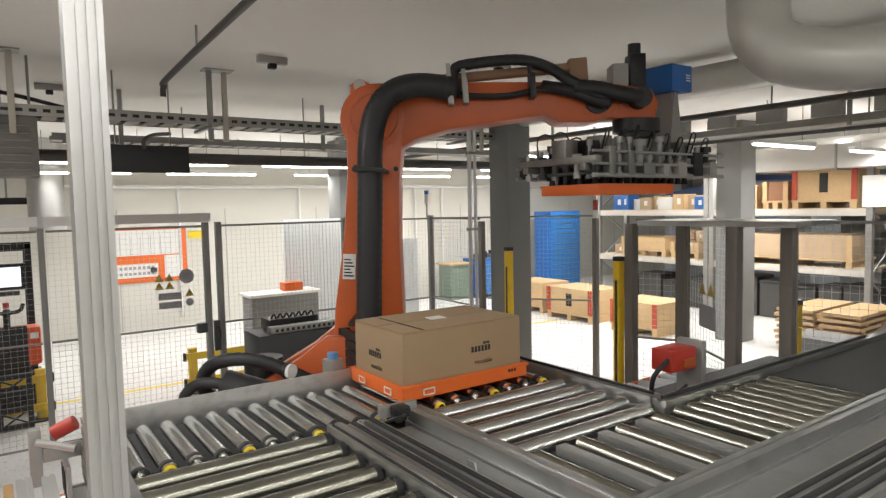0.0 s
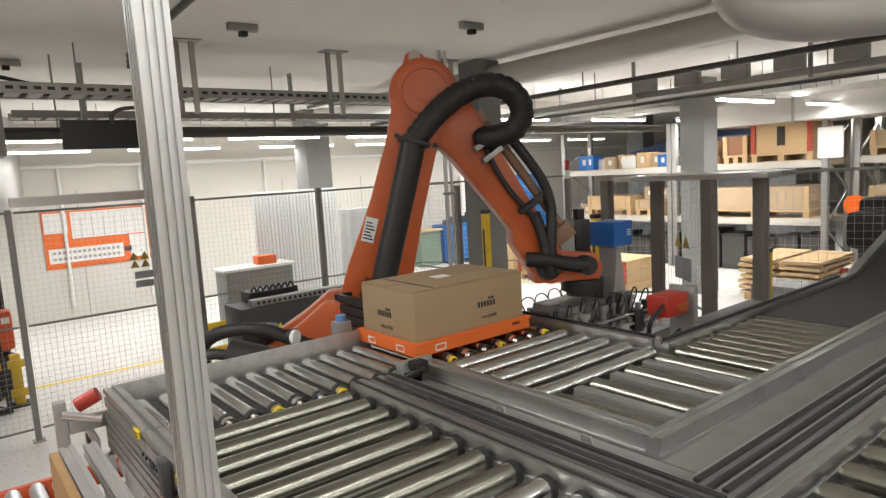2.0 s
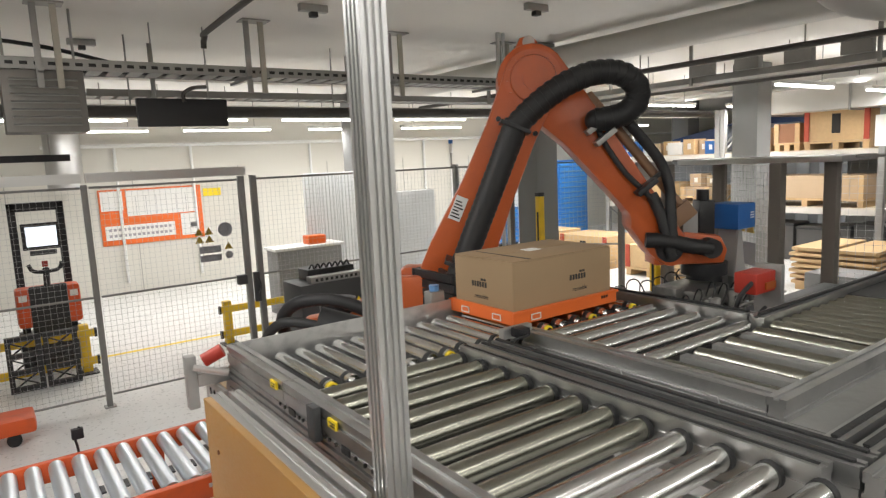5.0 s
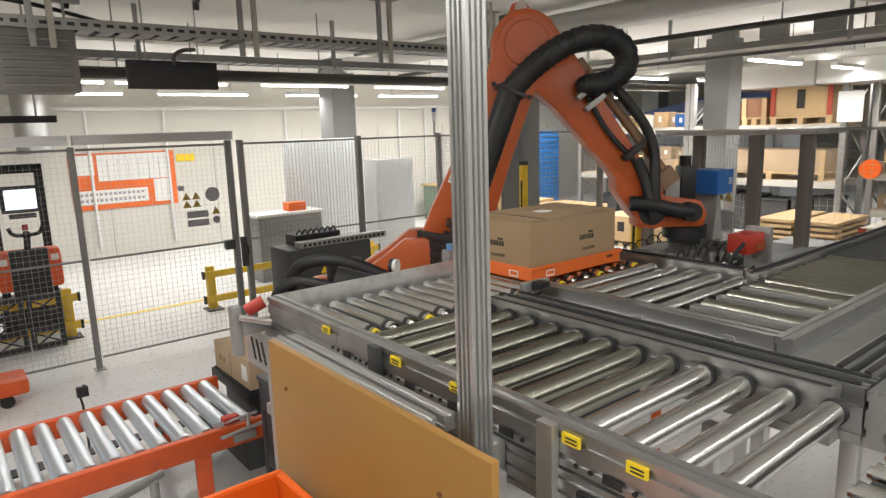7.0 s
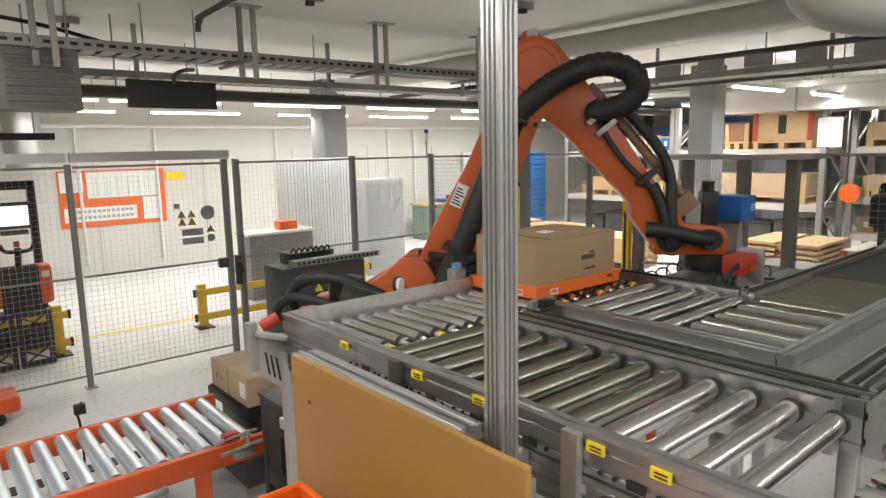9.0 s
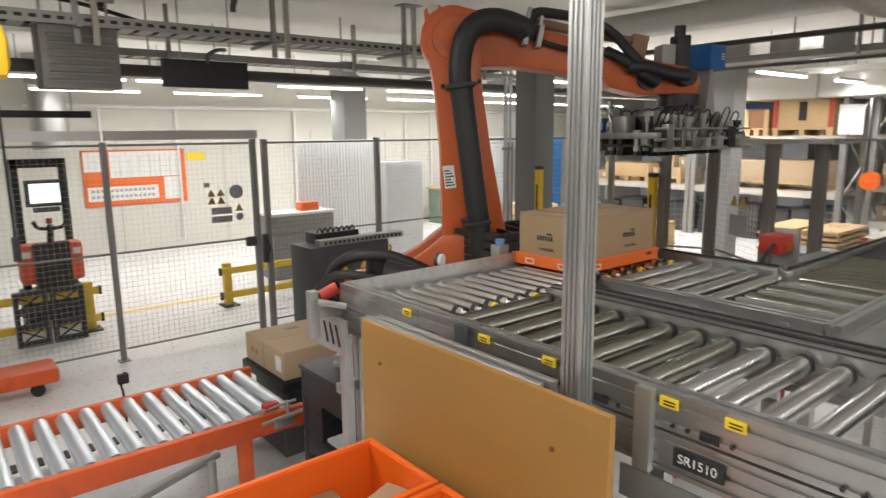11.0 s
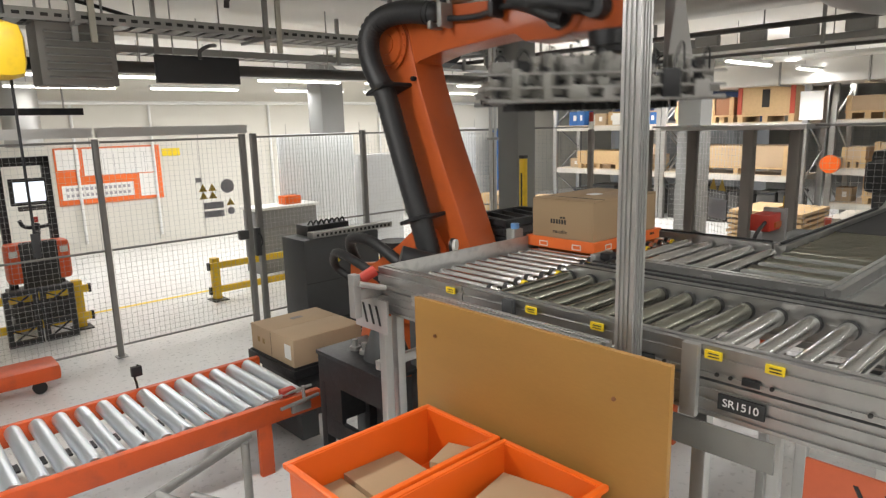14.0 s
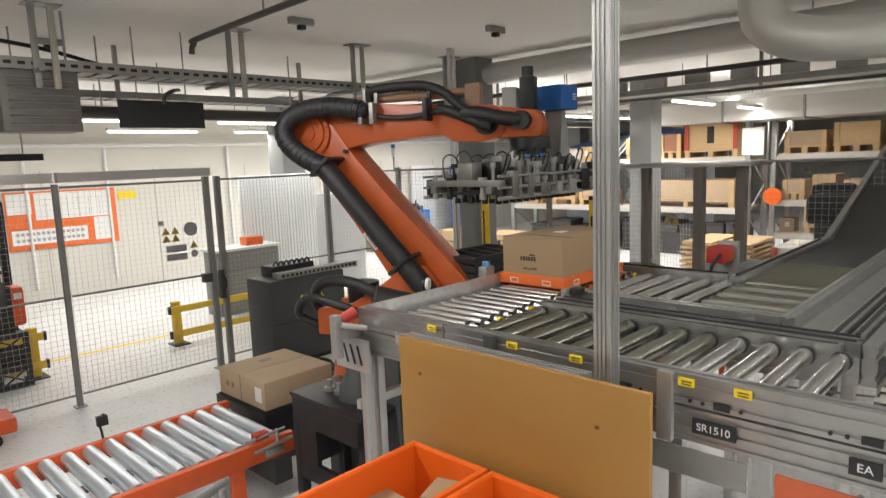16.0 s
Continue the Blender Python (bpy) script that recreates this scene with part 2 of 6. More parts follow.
def extruded(bm, axis, a, b, u0, v0, u1, v1, grooves=2):
    """An aluminium profile along an axis with sunk grooves on its two tall sides and top."""
    g = min(u1 - u0, v1 - v0) * 0.12
    h = (v1 - v0)
    side_r, side_l = [], []
    for k in range(grooves):
        c = v0 + h * (k + 0.5) / grooves
        w = h / grooves * 0.16
        side_r += [(u1, c - w), (u1 - g, c - w), (u1 - g, c + w), (u1, c + w)]
        side_l = [(u0, c + w), (u0 + g, c + w), (u0 + g, c - w), (u0, c - w)] + side_l
    c, w = (u0 + u1) / 2, (u1 - u0) * 0.14
    top = [(u1, v1), (c + w, v1), (c + w, v1 - g), (c - w, v1 - g), (c - w, v1), (u0, v1)]
    prism(bm, [(u0, v0), (u1, v0)] + side_r + top + side_l, axis, a, b)


roller_conveyor = thing("roller_conveyor", (0.6, 1.4, 0), "grey roller conveyor with worn steel rollers and aluminium side rails", "conveyor")
bm = B()
extruded(bm, "y", 0.10, 1.955, 0.275, 1.53, 0.325, RT + 0.033, 2)
side = part("side_rail", bm, RAIL, roller_conveyor, "grooved aluminium side rail")
bm = B()
extruded(bm, "y", 0.10, 1.955, 0.27, 1.43, 0.325, 1.525, 3)
part("lower_rail", bm, RAIL, roller_conveyor)
bm = B()
extruded(bm, "y", 0.80, 1.96, 0.905, 1.45, 0.955, RT + 0.005, 2)
part("side_rail", bm, RAIL, roller_conveyor)
me = roller_mesh("roller", 0.555, "x", 0.0285, ROLLER_OLD)
me_new = roller_mesh("roller", 0.555, "x", 0.0285, ROLLER)
for k in range(12):
    piece("roller", me if k < 8 else me_new, roller_conveyor, (0.615, 1.945 - 0.1047 * k, RZ - 0.0285))
bm = B()
cyl(bm, (-0.006, 0, 0), (0.012, 0, 0), 0.031, 18)
me = finish("end_cap", bm, RUBBER)
for k in range(12):
    piece("end_cap", me, roller_conveyor, (0.893, 1.945 - 0.1047 * k, RZ - 0.0295))
# drip pan below the rollers and floor legs
part("under_plate", boxed(0.335, 1.30, 1.43, 0.90, 1.95, 1.436), DGREY, roller_conveyor)
for lx, ly in ((0.33, 1.08), (0.33, 1.92), (0.90, 1.08), (0.90, 1.92), (0.33, 0.3), (0.9, 0.3)):
    bm = B()
    box(bm, lx - 0.02, ly - 0.02, 0.06, lx + 0.02, ly + 0.02, 1.41, bevel=0.004)
    cyl(bm, (lx, ly, 0), (lx, ly, 0.06), 0.012, 10)
    cyl(bm, (lx, ly, 0), (lx, ly, 0.012), 0.04, 14)
    part("leg", bm, ALU, roller_conveyor)
bm = B()
cyl(bm, (0.32, 1.08, 1.0), (0.32, 0.62, 1.38), 0.012, 8)
part("brace", bm, STEEL, roller_conveyor)
# splice bracket and slots on the rail face
for by in (1.09, 1.725):
    bm = B()
    box(bm, 0.252, by - 0.022, 1.42 if by < 1.5 else 1.53, 0.274, by + 0.022, RT + 0.035, bevel=0.003)
    part("splice_bracket", bm, ALU if by < 1.5 else DGREY, roller_conveyor)
for sy in (0.42, 0.60, 0.94, 1.22, 1.40, 1.58, 1.74, 1.90):
    part("slot", boxed(0.2725, sy - 0.022, 1.535, 0.2765, sy + 0.022, 1.555, bevel=0.0015), RUBBER, roller_conveyor)
    for d in (-0.05, 0.05, 0.085):
        bm = B()
        cyl(bm, (0.2715, sy + d, 1.545), (0.2765, sy + d, 1.545), 0.0055, 8)
        part("bolt", bm, RUBBER, roller_conveyor)


def yellow_label(y, z=1.596):
    ob = thing("yellow_label", (0.27, y, z), "small yellow sticker with unreadable print on the rail", "sticker", "rail stickers")
    part("sticker", boxed(0.268, y - 0.022, z - 0.011, 0.2745, y + 0.022, z + 0.011), LABEL_Y, ob)
    bm = B()
    for k in range(2):
        box(bm, 0.2665, y - 0.016, z - 0.006 + k * 0.008, 0.268, y + 0.012, z - 0.003 + k * 0.008)
    part("print", bm, PRINT, ob)


for y in (2.015, 1.635, 1.385, 1.035, 0.885, 0.45):
    yellow_label(y)


def sign_plate(name, text, y0, y1, z0, z1, label):
    ob = thing(name, (0.255, (y0 + y1) / 2, z0), label, "sign")
    part("plate", boxed(0.258, y0, z0, 0.266, y1, z1, bevel=0.001), BLACKP, ob)
    cu = bpy.data.curves.new("lettering", "FONT")
    cu.body, cu.size, cu.align_x, cu.align_y, cu.extrude = text, (z1 - z0) * 0.72, "CENTER", "CENTER", 0.0006
    tmp = bpy.data.objects.new("tmp", cu)
    scene.collection.objects.link(tmp)
    bpy.context.view_layer.update()
    me = bpy.data.meshes.new_from_object(tmp.evaluated_get(bpy.context.evaluated_depsgraph_get()))
    bpy.data.objects.remove(tmp)
    me.materials.clear()
    me.materials.append(WHITE)
    lt = new("lettering", me)
    lt.parent = ob
    lt.matrix_basis = Matrix.Translation(Vector((0.2565, (y0 + y1) / 2, (z0 + z1) / 2)) - ORIGIN[ob.name]) @ pose(0, 0, 0, 90, 0, -90)
    return ob


sign_plate("conveyor_sign", "SR1510", 0.897, 1.012, 1.462, 1.503, "black sign with white code on the conveyor side")
sign_plate("conveyor_sign", "EA", 0.575, 0.642, 1.462, 1.503, "black sign with two white letters on the conveyor side")
bm = B()
box(bm, 0.262, 0.87, 1.33, 0.270, 1.15, 1.41, bevel=0.001)
part("skirt_plate", bm, PLATE, roller_conveyor)
guard_panel = thing("splash_guard", (0.26, 0.6, 1.3), "slotted red and white guard plate under the conveyor", "guard")
part("panel", boxed(0.258, 0.25, 1.22, 0.268, 0.80, 1.408, bevel=0.002), mat("faded_red_panel", (0.55, 0.13, 0.06), 0.35, 0.2, vary=0.2, scale=4), guard_panel)
for k in range(5):
    bm = B()
    c = 0.66 - 0.06 * k
    prism(bm, [(c + 0.03, 1.38), (c + 0.04, 1.38), (c - 0.015, 1.27), (c - 0.025, 1.27)], "x", 0.2555, 0.2585)
    part("slot", bm, RUBBER, guard_panel)


def transfer(at, x0, x1, y0, y1, axis, count, label):
    """Lifting transfer: narrow rollers across with belt strips and rubber ends between."""
    ob = thing("transfer_unit", (*at, 0), label, "conveyor")
    part("bed", boxed(x0, y0, 1.44, x1, y1, 1.455), DGREY, ob)
    if axis == "y":
        me = roller_mesh("roller", y1 - y0 - 0.05, "y", 0.024, ROLLER)
        me2 = finish("belt_strip", boxed(-0.012, -(y1 - y0) / 2 + 0.03, -0.02, 0.012, (y1 - y0) / 2 - 0.03, 0.0, bevel=0.003), RUBBER)
        bm = B()
        cyl(bm, (0, -0.010, 0), (0, 0.010, 0), 0.0262, 14)
        me3 = finish("rubber_sleeve", bm, RUBBER)
        bm = B()
        cyl(bm, (0, -0.006, 0), (0, 0.004, 0), 0.019, 14)
        me4 = finish("yellow_end", bm, LABEL_Y)
        step = (x1 - x0) / count
        for k in range(count):
            c = x0 + step * (k + 0.5)
            piece("roller", me, ob, (c, (y0 + y1) / 2, RZ - 0.028))
            piece("belt_strip", me2, ob, (c + step * 0.5, (y0 + y1) / 2, RZ - 0.022))
            piece("rubber_sleeve", me3, ob, (c, y0 + 0.04 + 0.01 * (k % 3), RZ - 0.028))
            if k % 3 == 1:
                piece("yellow_end", me4, ob, (c, y0 + 0.022, RZ - 0.028))
    return ob


transfer((0.6, 2.2), 0.335, 1.24, 1.985, 2.44, "y", 12, "transfer unit with short chrome rollers and black belts")
ob = transfer((1.6, 2.2), 1.245, 1.93, 1.985, 2.44, "y", 8, "transfer unit with short rollers under the carton")
ob = transfer((0.62, 0.45), 0.335, 0.90, 0.16, 0.66, "y", 6, "transfer unit with dark rollers at the conveyor end")

# guide wall along the far side of the line
guide_wall = thing("guide_wall", (1.1, 2.47, 1.4), "thin steel guide wall along the conveyor edge", "guide")
bm = B()
box(bm, 0.30, 2.462, 1.46, 1.95, 2.470, 1.618, bevel=0.002)
part("wall_sheet", bm, STEEL, guide_wall)
bm = B()
extruded(bm, "x", 0.28, 1.95, 2.472, 1.40, 2.52, 1.50, 2)
part("back_rail", bm, RAIL, guide_wall)
bm = B()
extruded(bm, "y", 1.96, 2.46, 0.275, 1.53, 0.325, RT + 0.033, 2)
part("end_rail", bm, RAIL, guide_wall)
bm = B()
extruded(bm, "y", 1.96, 2.46, 0.27, 1.43, 0.325, 1.525, 3)
part("lower_rail", bm, RAIL, guide_wall)

# double rail and its cover plate
double_rail = thing("double_rail", (1.0, 1.4, 1.4), "pair of parallel aluminium rails with a dark groove", "conveyor rail")
for a, b in ((0.960, 1.000), (1.022, 1.062)):
    bm = B()
    extruded(bm, "y", 0.755, 1.93, a, 1.45, b, RT + 0.004, 2)
    part("rail", bm, RAIL, double_rail)
part("groove", boxed(1.001, 0.76, 1.46, 1.021, 1.92, 1.555), RUBBER, double_rail)
for a, b in ((0.765, 0.805), (0.827, 0.867)):
    bm = B()
    extruded(bm, "x", 1.063, 3.6, a, 1.45, b, RT + 0.002, 2)
    part("rail", bm, RAIL, double_rail)
part("groove", boxed(1.063, 0.806, 1.46, 3.6, 0.826, 1.555), RUBBER, double_rail)
part("cover_plate", boxed(1.066, 0.87, 1.528, 1.195, 1.93, 1.534), PLATE, double_rail)
part("cover_plate", boxed(1.197, 0.87, 1.530, 3.4, 1.005, 1.536), PLATE, double_rail)
for k in range(5):
    part("slot", boxed(1.085, 1.02 + k * 0.17, 1.5335, 1.10, 1.10 + k * 0.17, 1.537), RUBBER, double_rail)
for k in range(8):
    part("slot", boxed(1.30 + k * 0.2, 0.885, 1.5355, 1.40 + k * 0.2, 0.897, 1.539), RUBBER, double_rail)
for y in (1.10, 1.40):
    bm = B()
    prism(bm, [(y, 1.535), (y + 0.05, 1.535), (y + 0.05, 1.60), (y + 0.02, 1.60)], "x", 1.072, 1.078)
    part("stop_tab", bm, STEEL, double_rail)

for x in (0.972, 1.034):
    part("rubber_lip", boxed(x, 0.77, RT + 0.002, x + 0.014, 1.925, RT + 0.010), RUBBER, double_rail)
for y in (0.778, 0.84):
    part("rubber_lip", boxed(1.07, y, RT, 3.58, y + 0.014, RT + 0.008), RUBBER, double_rail)
part("wear_strip", boxed(0.915, 0.81, RT + 0.003, 0.925, 1.95, RT + 0.007), RUBBER, double_rail)

# second conveyor with chrome rollers, turning into the belt line
second_conveyor = thing("cross_conveyor", (1.6, 1.6, 0), "roller conveyor section with bright chrome rollers", "conveyor")
bm = B()
extruded(bm, "y", 1.064, 1.97, 1.20, 1.45, 1.262, RT, 2)
part("side_rail", bm, RAIL, second_conveyor)
bm = B()
extruded(bm, "x", 1.20, 3.6, 1.012, 1.45, 1.062, RT + 0.002, 2)
part("front_rail", bm, RAIL, second_conveyor)
bm = B()
extruded(bm, "y", 1.52, 2.46, 1.935, 1.45, 1.995, RT + 0.003, 2)
part("far_rail", bm, RAIL, second_conveyor)
bm = B()
extruded(bm, "x", 1.935, 3.6, 1.455, 1.45, 1.512, RT + 0.001, 2)
part("far_rail", bm, RAIL, second_conveyor)
part("rubber_lip", boxed(1.95, 1.475, RT + 0.001, 3.55, 1.488, RT + 0.012), RUBBER, second_conveyor)
part("rubber_lip", boxed(1.962, 1.53, RT + 0.003, 1.972, 2.44, RT + 0.012), RUBBER, second_conveyor)
part("bed", boxed(1.264, 1.064, 1.40, 3.55, 1.95, 1.41), DGREY, second_conveyor)
me = roller_mesh("roller", 0.62, "x", R, ROLLER)
for k in range(5):
    piece("roller", me, second_conveyor, (1.60, 1.93 - 0.104 * k, RZ - R))
me = roller_mesh("roller", 0.36, "y", 0.026, ROLLER_OLD)
me2 = finish("bar", boxed(-0.02, -0.18, -0.03, 0.02, 0.18, 0.0, bevel=0.004), PLATE)
for k in range(7):
    piece("bar" if k % 2 else "roller", me2 if k % 2 else me, second_conveyor, (1.32 + 0.09 * k, 1.26, RZ - (0.004 if k % 2 else 0.026)))
for k in range(9):
    piece("roller", me, second_conveyor, (1.98 + 0.075 * k, 1.26, RZ - 0.026))
# feet of the whole line
for lx, ly in ((1.23, 1.1), (1.23, 1.9), (1.96, 2.4), (1.96, 1.5), (3.3, 1.03), (3.3, 1.49), (1.05, 0.8), (2.4, 0.8), (3.5, 0.8)):
    bm = B()
    box(bm, lx - 0.02, ly - 0.02, 0.06, lx + 0.02, ly + 0.02, 1.45, bevel=0.004)
    cyl(bm, (lx, ly, 0), (lx, ly, 0.06), 0.03, 12)
    part("leg", bm, ALU, second_conveyor)

# belt line rising away
belt_conveyor = thing("belt_conveyor", (3.4, 1.26, 0), "black belt conveyor that climbs away from the rollers", "conveyor")
bm = B()
prism(bm, [(2.60, RZ - 0.05), (3.75, RZ - 0.05), (6.6, RZ + 0.82), (6.6, RZ + 0.87), (3.74, RZ), (2.60, RZ)], "y", 1.075, 1.445)
part("belt", bm, BELT, belt_conveyor)
for a, b in ((1.02, 1.062), (1.46, 1.502)):
    bm = B()
    prism(bm, [(3.6, 1.50), (3.76, 1.50), (6.6, RZ + 0.80), (6.6, RZ + 0.89), (3.73, RT), (3.6, RT)], "y", a, b)
    part("side_rail", bm, RAIL, belt_conveyor)
for lx in (4.6, 6.4):
    for ly in (1.04, 1.48):
        part("leg", boxed(lx - 0.025, ly - 0.02, 0, lx + 0.025, ly + 0.02, 1.6 + (lx - 3.8) * 0.30, bevel=0.004), ALU, belt_conveyor)

# third conveyor nearest the camera's right
third_conveyor = thing("dark_conveyor", (1.9, 0.45, 0), "roller conveyor with dark worn rollers", "conveyor")
bm = B()
extruded(bm, "x", 0.96, 3.6, 0.12, 1.45, 0.165, RT, 2)
part("side_rail", bm, RAIL, third_conveyor)
bm = B()
extruded(bm, "x", 0.96, 3.6, 0.705, 1.45, 0.75, RT, 2)
part("side_rail", bm, RAIL, third_conveyor)
part("bed", boxed(0.96, 0.17, 1.42, 3.6, 0.70, 1.43), DGREY, third_conveyor)
me = roller_mesh("roller", 0.50, "y", R, ROLLER_OLD)
for k in range(20):
    piece("roller", me, third_conveyor, (1.03 + 0.125 * k, 0.435, RZ - R))
for lx in (1.2, 3.4):
    for ly in (0.14, 0.72):
        part("leg", boxed(lx - 0.02, ly - 0.02, 0, lx + 0.02, ly + 0.02, 1.45, bevel=0.004), ALU, third_conveyor)

# ---- aluminium post ----
post = thing("aluminium_post", (0.202, 1.239, 1.40), "tall grooved aluminium profile post", "post")
bm = B()
s, g = 0.0265, 0.007
out = []
for k in range(4):
    a = math.pi / 2 * k
    for px, py in ((s, -s), (s, -0.017), (s - g, -0.017), (s - g, -0.010), (s, -0.010), (s, -0.004), (s - g, -0.004), (s - g, 0.004), (s, 0.004), (s, 0.010), (s - g, 0.010), (s - g, 0.017), (s, 0.017)):
        out.append((0.202 + px * math.cos(a) - py * math.sin(a), 1.239 + px * math.sin(a) + py * math.cos(a)))
prism(bm, out, "z", 1.42, CZ)
part("profile", bm, ALU, post)
part("foot_clamp", boxed(0.23, 1.215, 1.43, 0.268, 1.263, 1.53, bevel=0.004), ALU, post)

# ---- wooden board and its sill ----
board = thing("wooden_board", (0.13, 1.6, 0.9), "varnished wooden board used as a side screen", "board")
part("panel", boxed(0.062, 1.04, 0.86, 0.082, 1.973, 1.622, bevel=0.003), BOARD, board)
bm = B()
for y, z in ((1.871, 1.506), (1.19, 1.496)):
    cyl(bm, (0.058, y, z), (0.064, y, z), 0.006, 10)
part("screw", bm, mat("rust", (0.16, 0.07, 0.03), 0.8), board)
bm = B()
extruded(bm, "y", 1.27, 2.02, 0.088, 1.575, 0.122, 1.612, 1)
extruded(bm, "y", 1.27, 2.02, 0.142, 1.57, 0.172, 1.606, 1)
sill = solo("support_rail", bm, ALU, "double aluminium rail carrying the board beside the conveyor", "rail")
for y in (1.10, 1.55, 1.95):
    bm = B()
    box(bm, 0.10, y - 0.02, 0.0, 0.14, y + 0.02, 1.56, bevel=0.003)
    part("upright", bm, ALU, sill)

# ---- carton on the line ----
def carton_sides(bm, x0, y0, z0, x1, y1, z1):
    box(bm, x0, y0, z0, x1, y1, z1 - 0.004, bevel=0.004)


def tray_mesh(name, lx, ly, h):
    """An open plastic tray with sloped sides, rim and label windows."""
    bm = B()
    a, b, w = lx / 2, ly / 2, 0.012
    box(bm, -a + 0.01, -b + 0.01, 0, a - 0.01, b - 0.01, 0.01)
    for sx, sy, ex, ey in ((-a, -b, a, -b + w), (-a, b - w, a, b), (-a, -b + w, -a + w, b - w), (a - w, -b + w, a, b - w)):
        box(bm, sx, sy, 0.0, ex, ey, h, bevel=0.003)
    for sx, sy, ex, ey in ((-a - 0.006, -b - 0.006, a + 0.006, -b), (-a - 0.006, b, a + 0.006, b + 0.006)):
        box(bm, sx, sy, h - 0.012, ex, ey, h - 0.002)
    return finish(name, bm, TRAY)


def label_frame(name, parent, x, y, z, axis, w=0.052, h=0.026):
    bm = B()
    d = 0.0025
    for k in range(4):
        u0, u1, v0, v1 = ((-w / 2, w / 2, -h / 2, -h / 2 + 0.004), (-w / 2, w / 2, h / 2 - 0.004, h / 2), (-w / 2, -w / 2 + 0.004, -h / 2, h / 2), (w / 2 - 0.004, w / 2, -h / 2, h / 2))[k]
        if axis == "y":
            box(bm, x + u0, y - d, z + v0, x + u1, y, z + v1)
        else:
            box(bm, x - d, y + u0, z + v0, x, y + u1, z + v1)
    return part(name, bm, PAPER, parent)


order_tray = thing("order_tray", (1.545, 2.262, RZ), "orange plastic tray carrying the carton on the conveyor", "tray")
ob = new("tray_body", tray_mesh("tray_body", 0.60, 0.405, 0.055))
ob.parent = order_tray
label_frame("label_frame", order_tray, 1.36, 2.0585, RZ + 0.022, "y")
label_frame("label_frame", order_tray, 1.244, 2.16, RZ + 0.022, "x")
label_frame("label_frame", order_tray, 1.244, 2.36, RZ + 0.022, "x")
bm = B()
for k in range(3):
    box(bm, 1.745 + k * 0.015, 2.0575, RZ + 0.028, 1.755 + k * 0.015, 2.0590, RZ + 0.040)
part("mark", bm, PRINT, order_tray)

carton = thing("carton", (1.545, 2.262, RZ + 0.012), "brown reusable shipping carton with closed flaps in an orange tray", "carton")
CX0, CX1, CY0, CY1, CZ0, CZ1 = 1.262, 1.828, 2.078, 2.446, RZ + 0.012, 1.815
bm = B()
carton_sides(bm, CX0, CY0, CZ0, CX1, CY1, CZ1)
part("body", bm, CARD, carton)
for y0, y1, lift in ((CY0 + 0.001, (CY0 + CY1) / 2 - 0.002, 0.0), ((CY0 + CY1) / 2 + 0.002, CY1 - 0.001, 0.001)):
    bm = B()
    box(bm, CX0 + 0.001, y0, CZ1 - 0.003, CX1 - 0.001, y1, CZ1 + 0.002 + lift, bevel=0.001)
    part("flap", bm, CARD, carton)
part("tape_window", boxed(1.50, 2.235, CZ1 + 0.002, 1.57, 2.29, CZ1 + 0.005), PAPER, carton)
part("flap_gap", boxed(CX0 + 0.09, CY0 + 0.004, CZ1 + 0.0015, CX0 + 0.10, CY1 - 0.03, CZ1 + 0.0035), PRINT, carton)


def logo(bm, u, v, s, put):
    """A word mark as plain bars with two slanted strokes above."""
    for k in range(6):
        put(bm, u + k * 0.0165 * s, v, u + (k * 0.0165 + 0.011) * s, v + 0.022 * s)
    for k in range(2):
        put(bm, u + (0.058 + 0.017 * k) * s, v + 0.027 * s, u + (0.072 + 0.017 * k) * s, v + 0.036 * s)


def on_front(bm, u0, v0, u1, v1):
    box(bm, u0, CY0 - 0.0012, v0, u1, CY0 + 0.0005, v1)


def on_side(bm, u0, v0, u1, v1):
    box(bm, CX0 - 0.0012, CY1 - (u0 - CY0), v0, CX0 + 0.0005, CY1 - (u1 - CY0), v1)


bm = B()
logo(bm, 1.575, 1.70, 1.0, on_front)
part("logo", bm, PRINT, carton, "dark mark printed on the cardboard")
bm = B()
logo(bm, CY0 + 0.115, 1.695, 1.0, on_side)
part("logo", bm, PRINT, carton)
for axis, u in (("front", 1.590), ("side", CY0 + 0.13)):
    cu = bpy.data.curves.new("print", "FONT")
    cu.body, cu.size, cu.extrude = "reusable", 0.026, 0.0004
    tmp = bpy.data.objects.new("tmp", cu)
    scene.collection.objects.link(tmp)
    bpy.context.view_layer.update()
    me = bpy.data.meshes.new_from_object(tmp.evaluated_get(bpy.context.evaluated_depsgraph_get()))
    bpy.data.objects.remove(tmp)
    me.materials.clear()
    me.materials.append(PRINT)
    ob = new("print", me)
    ob.parent = carton
    o = ORIGIN[carton.name]
    if axis == "front":
        ob.matrix_basis = Matrix.Translation(Vector((u, CY0 - 0.001, 1.652)) - o) @ pose(0, 0, 0, 90, 0, 0)
    else:
        ob.matrix_basis = Matrix.Translation(Vector((CX0 - 0.001, CY1 - 0.13, 1.648)) - o) @ pose(0, 0, 0, 90, 0, -90)

# ---- palletising robot ----
BX, BY, H2, L1, L2, A1 = 1.404, 3.670, 1.351, 1.405, 1.240, 0.521
robot = thing("palletising_robot", (BX, BY, 0), "orange palletising robot arm with black hoses and grey gripper", "robot")


def rpart(name, bm, material, parent=None, label=""):
    """A robot part, modelled in its own joint space."""
    ob = new(name, finish(name, bm, material))
    ob.parent = parent or robot
    if label:
        ob["label"] = label
    return ob


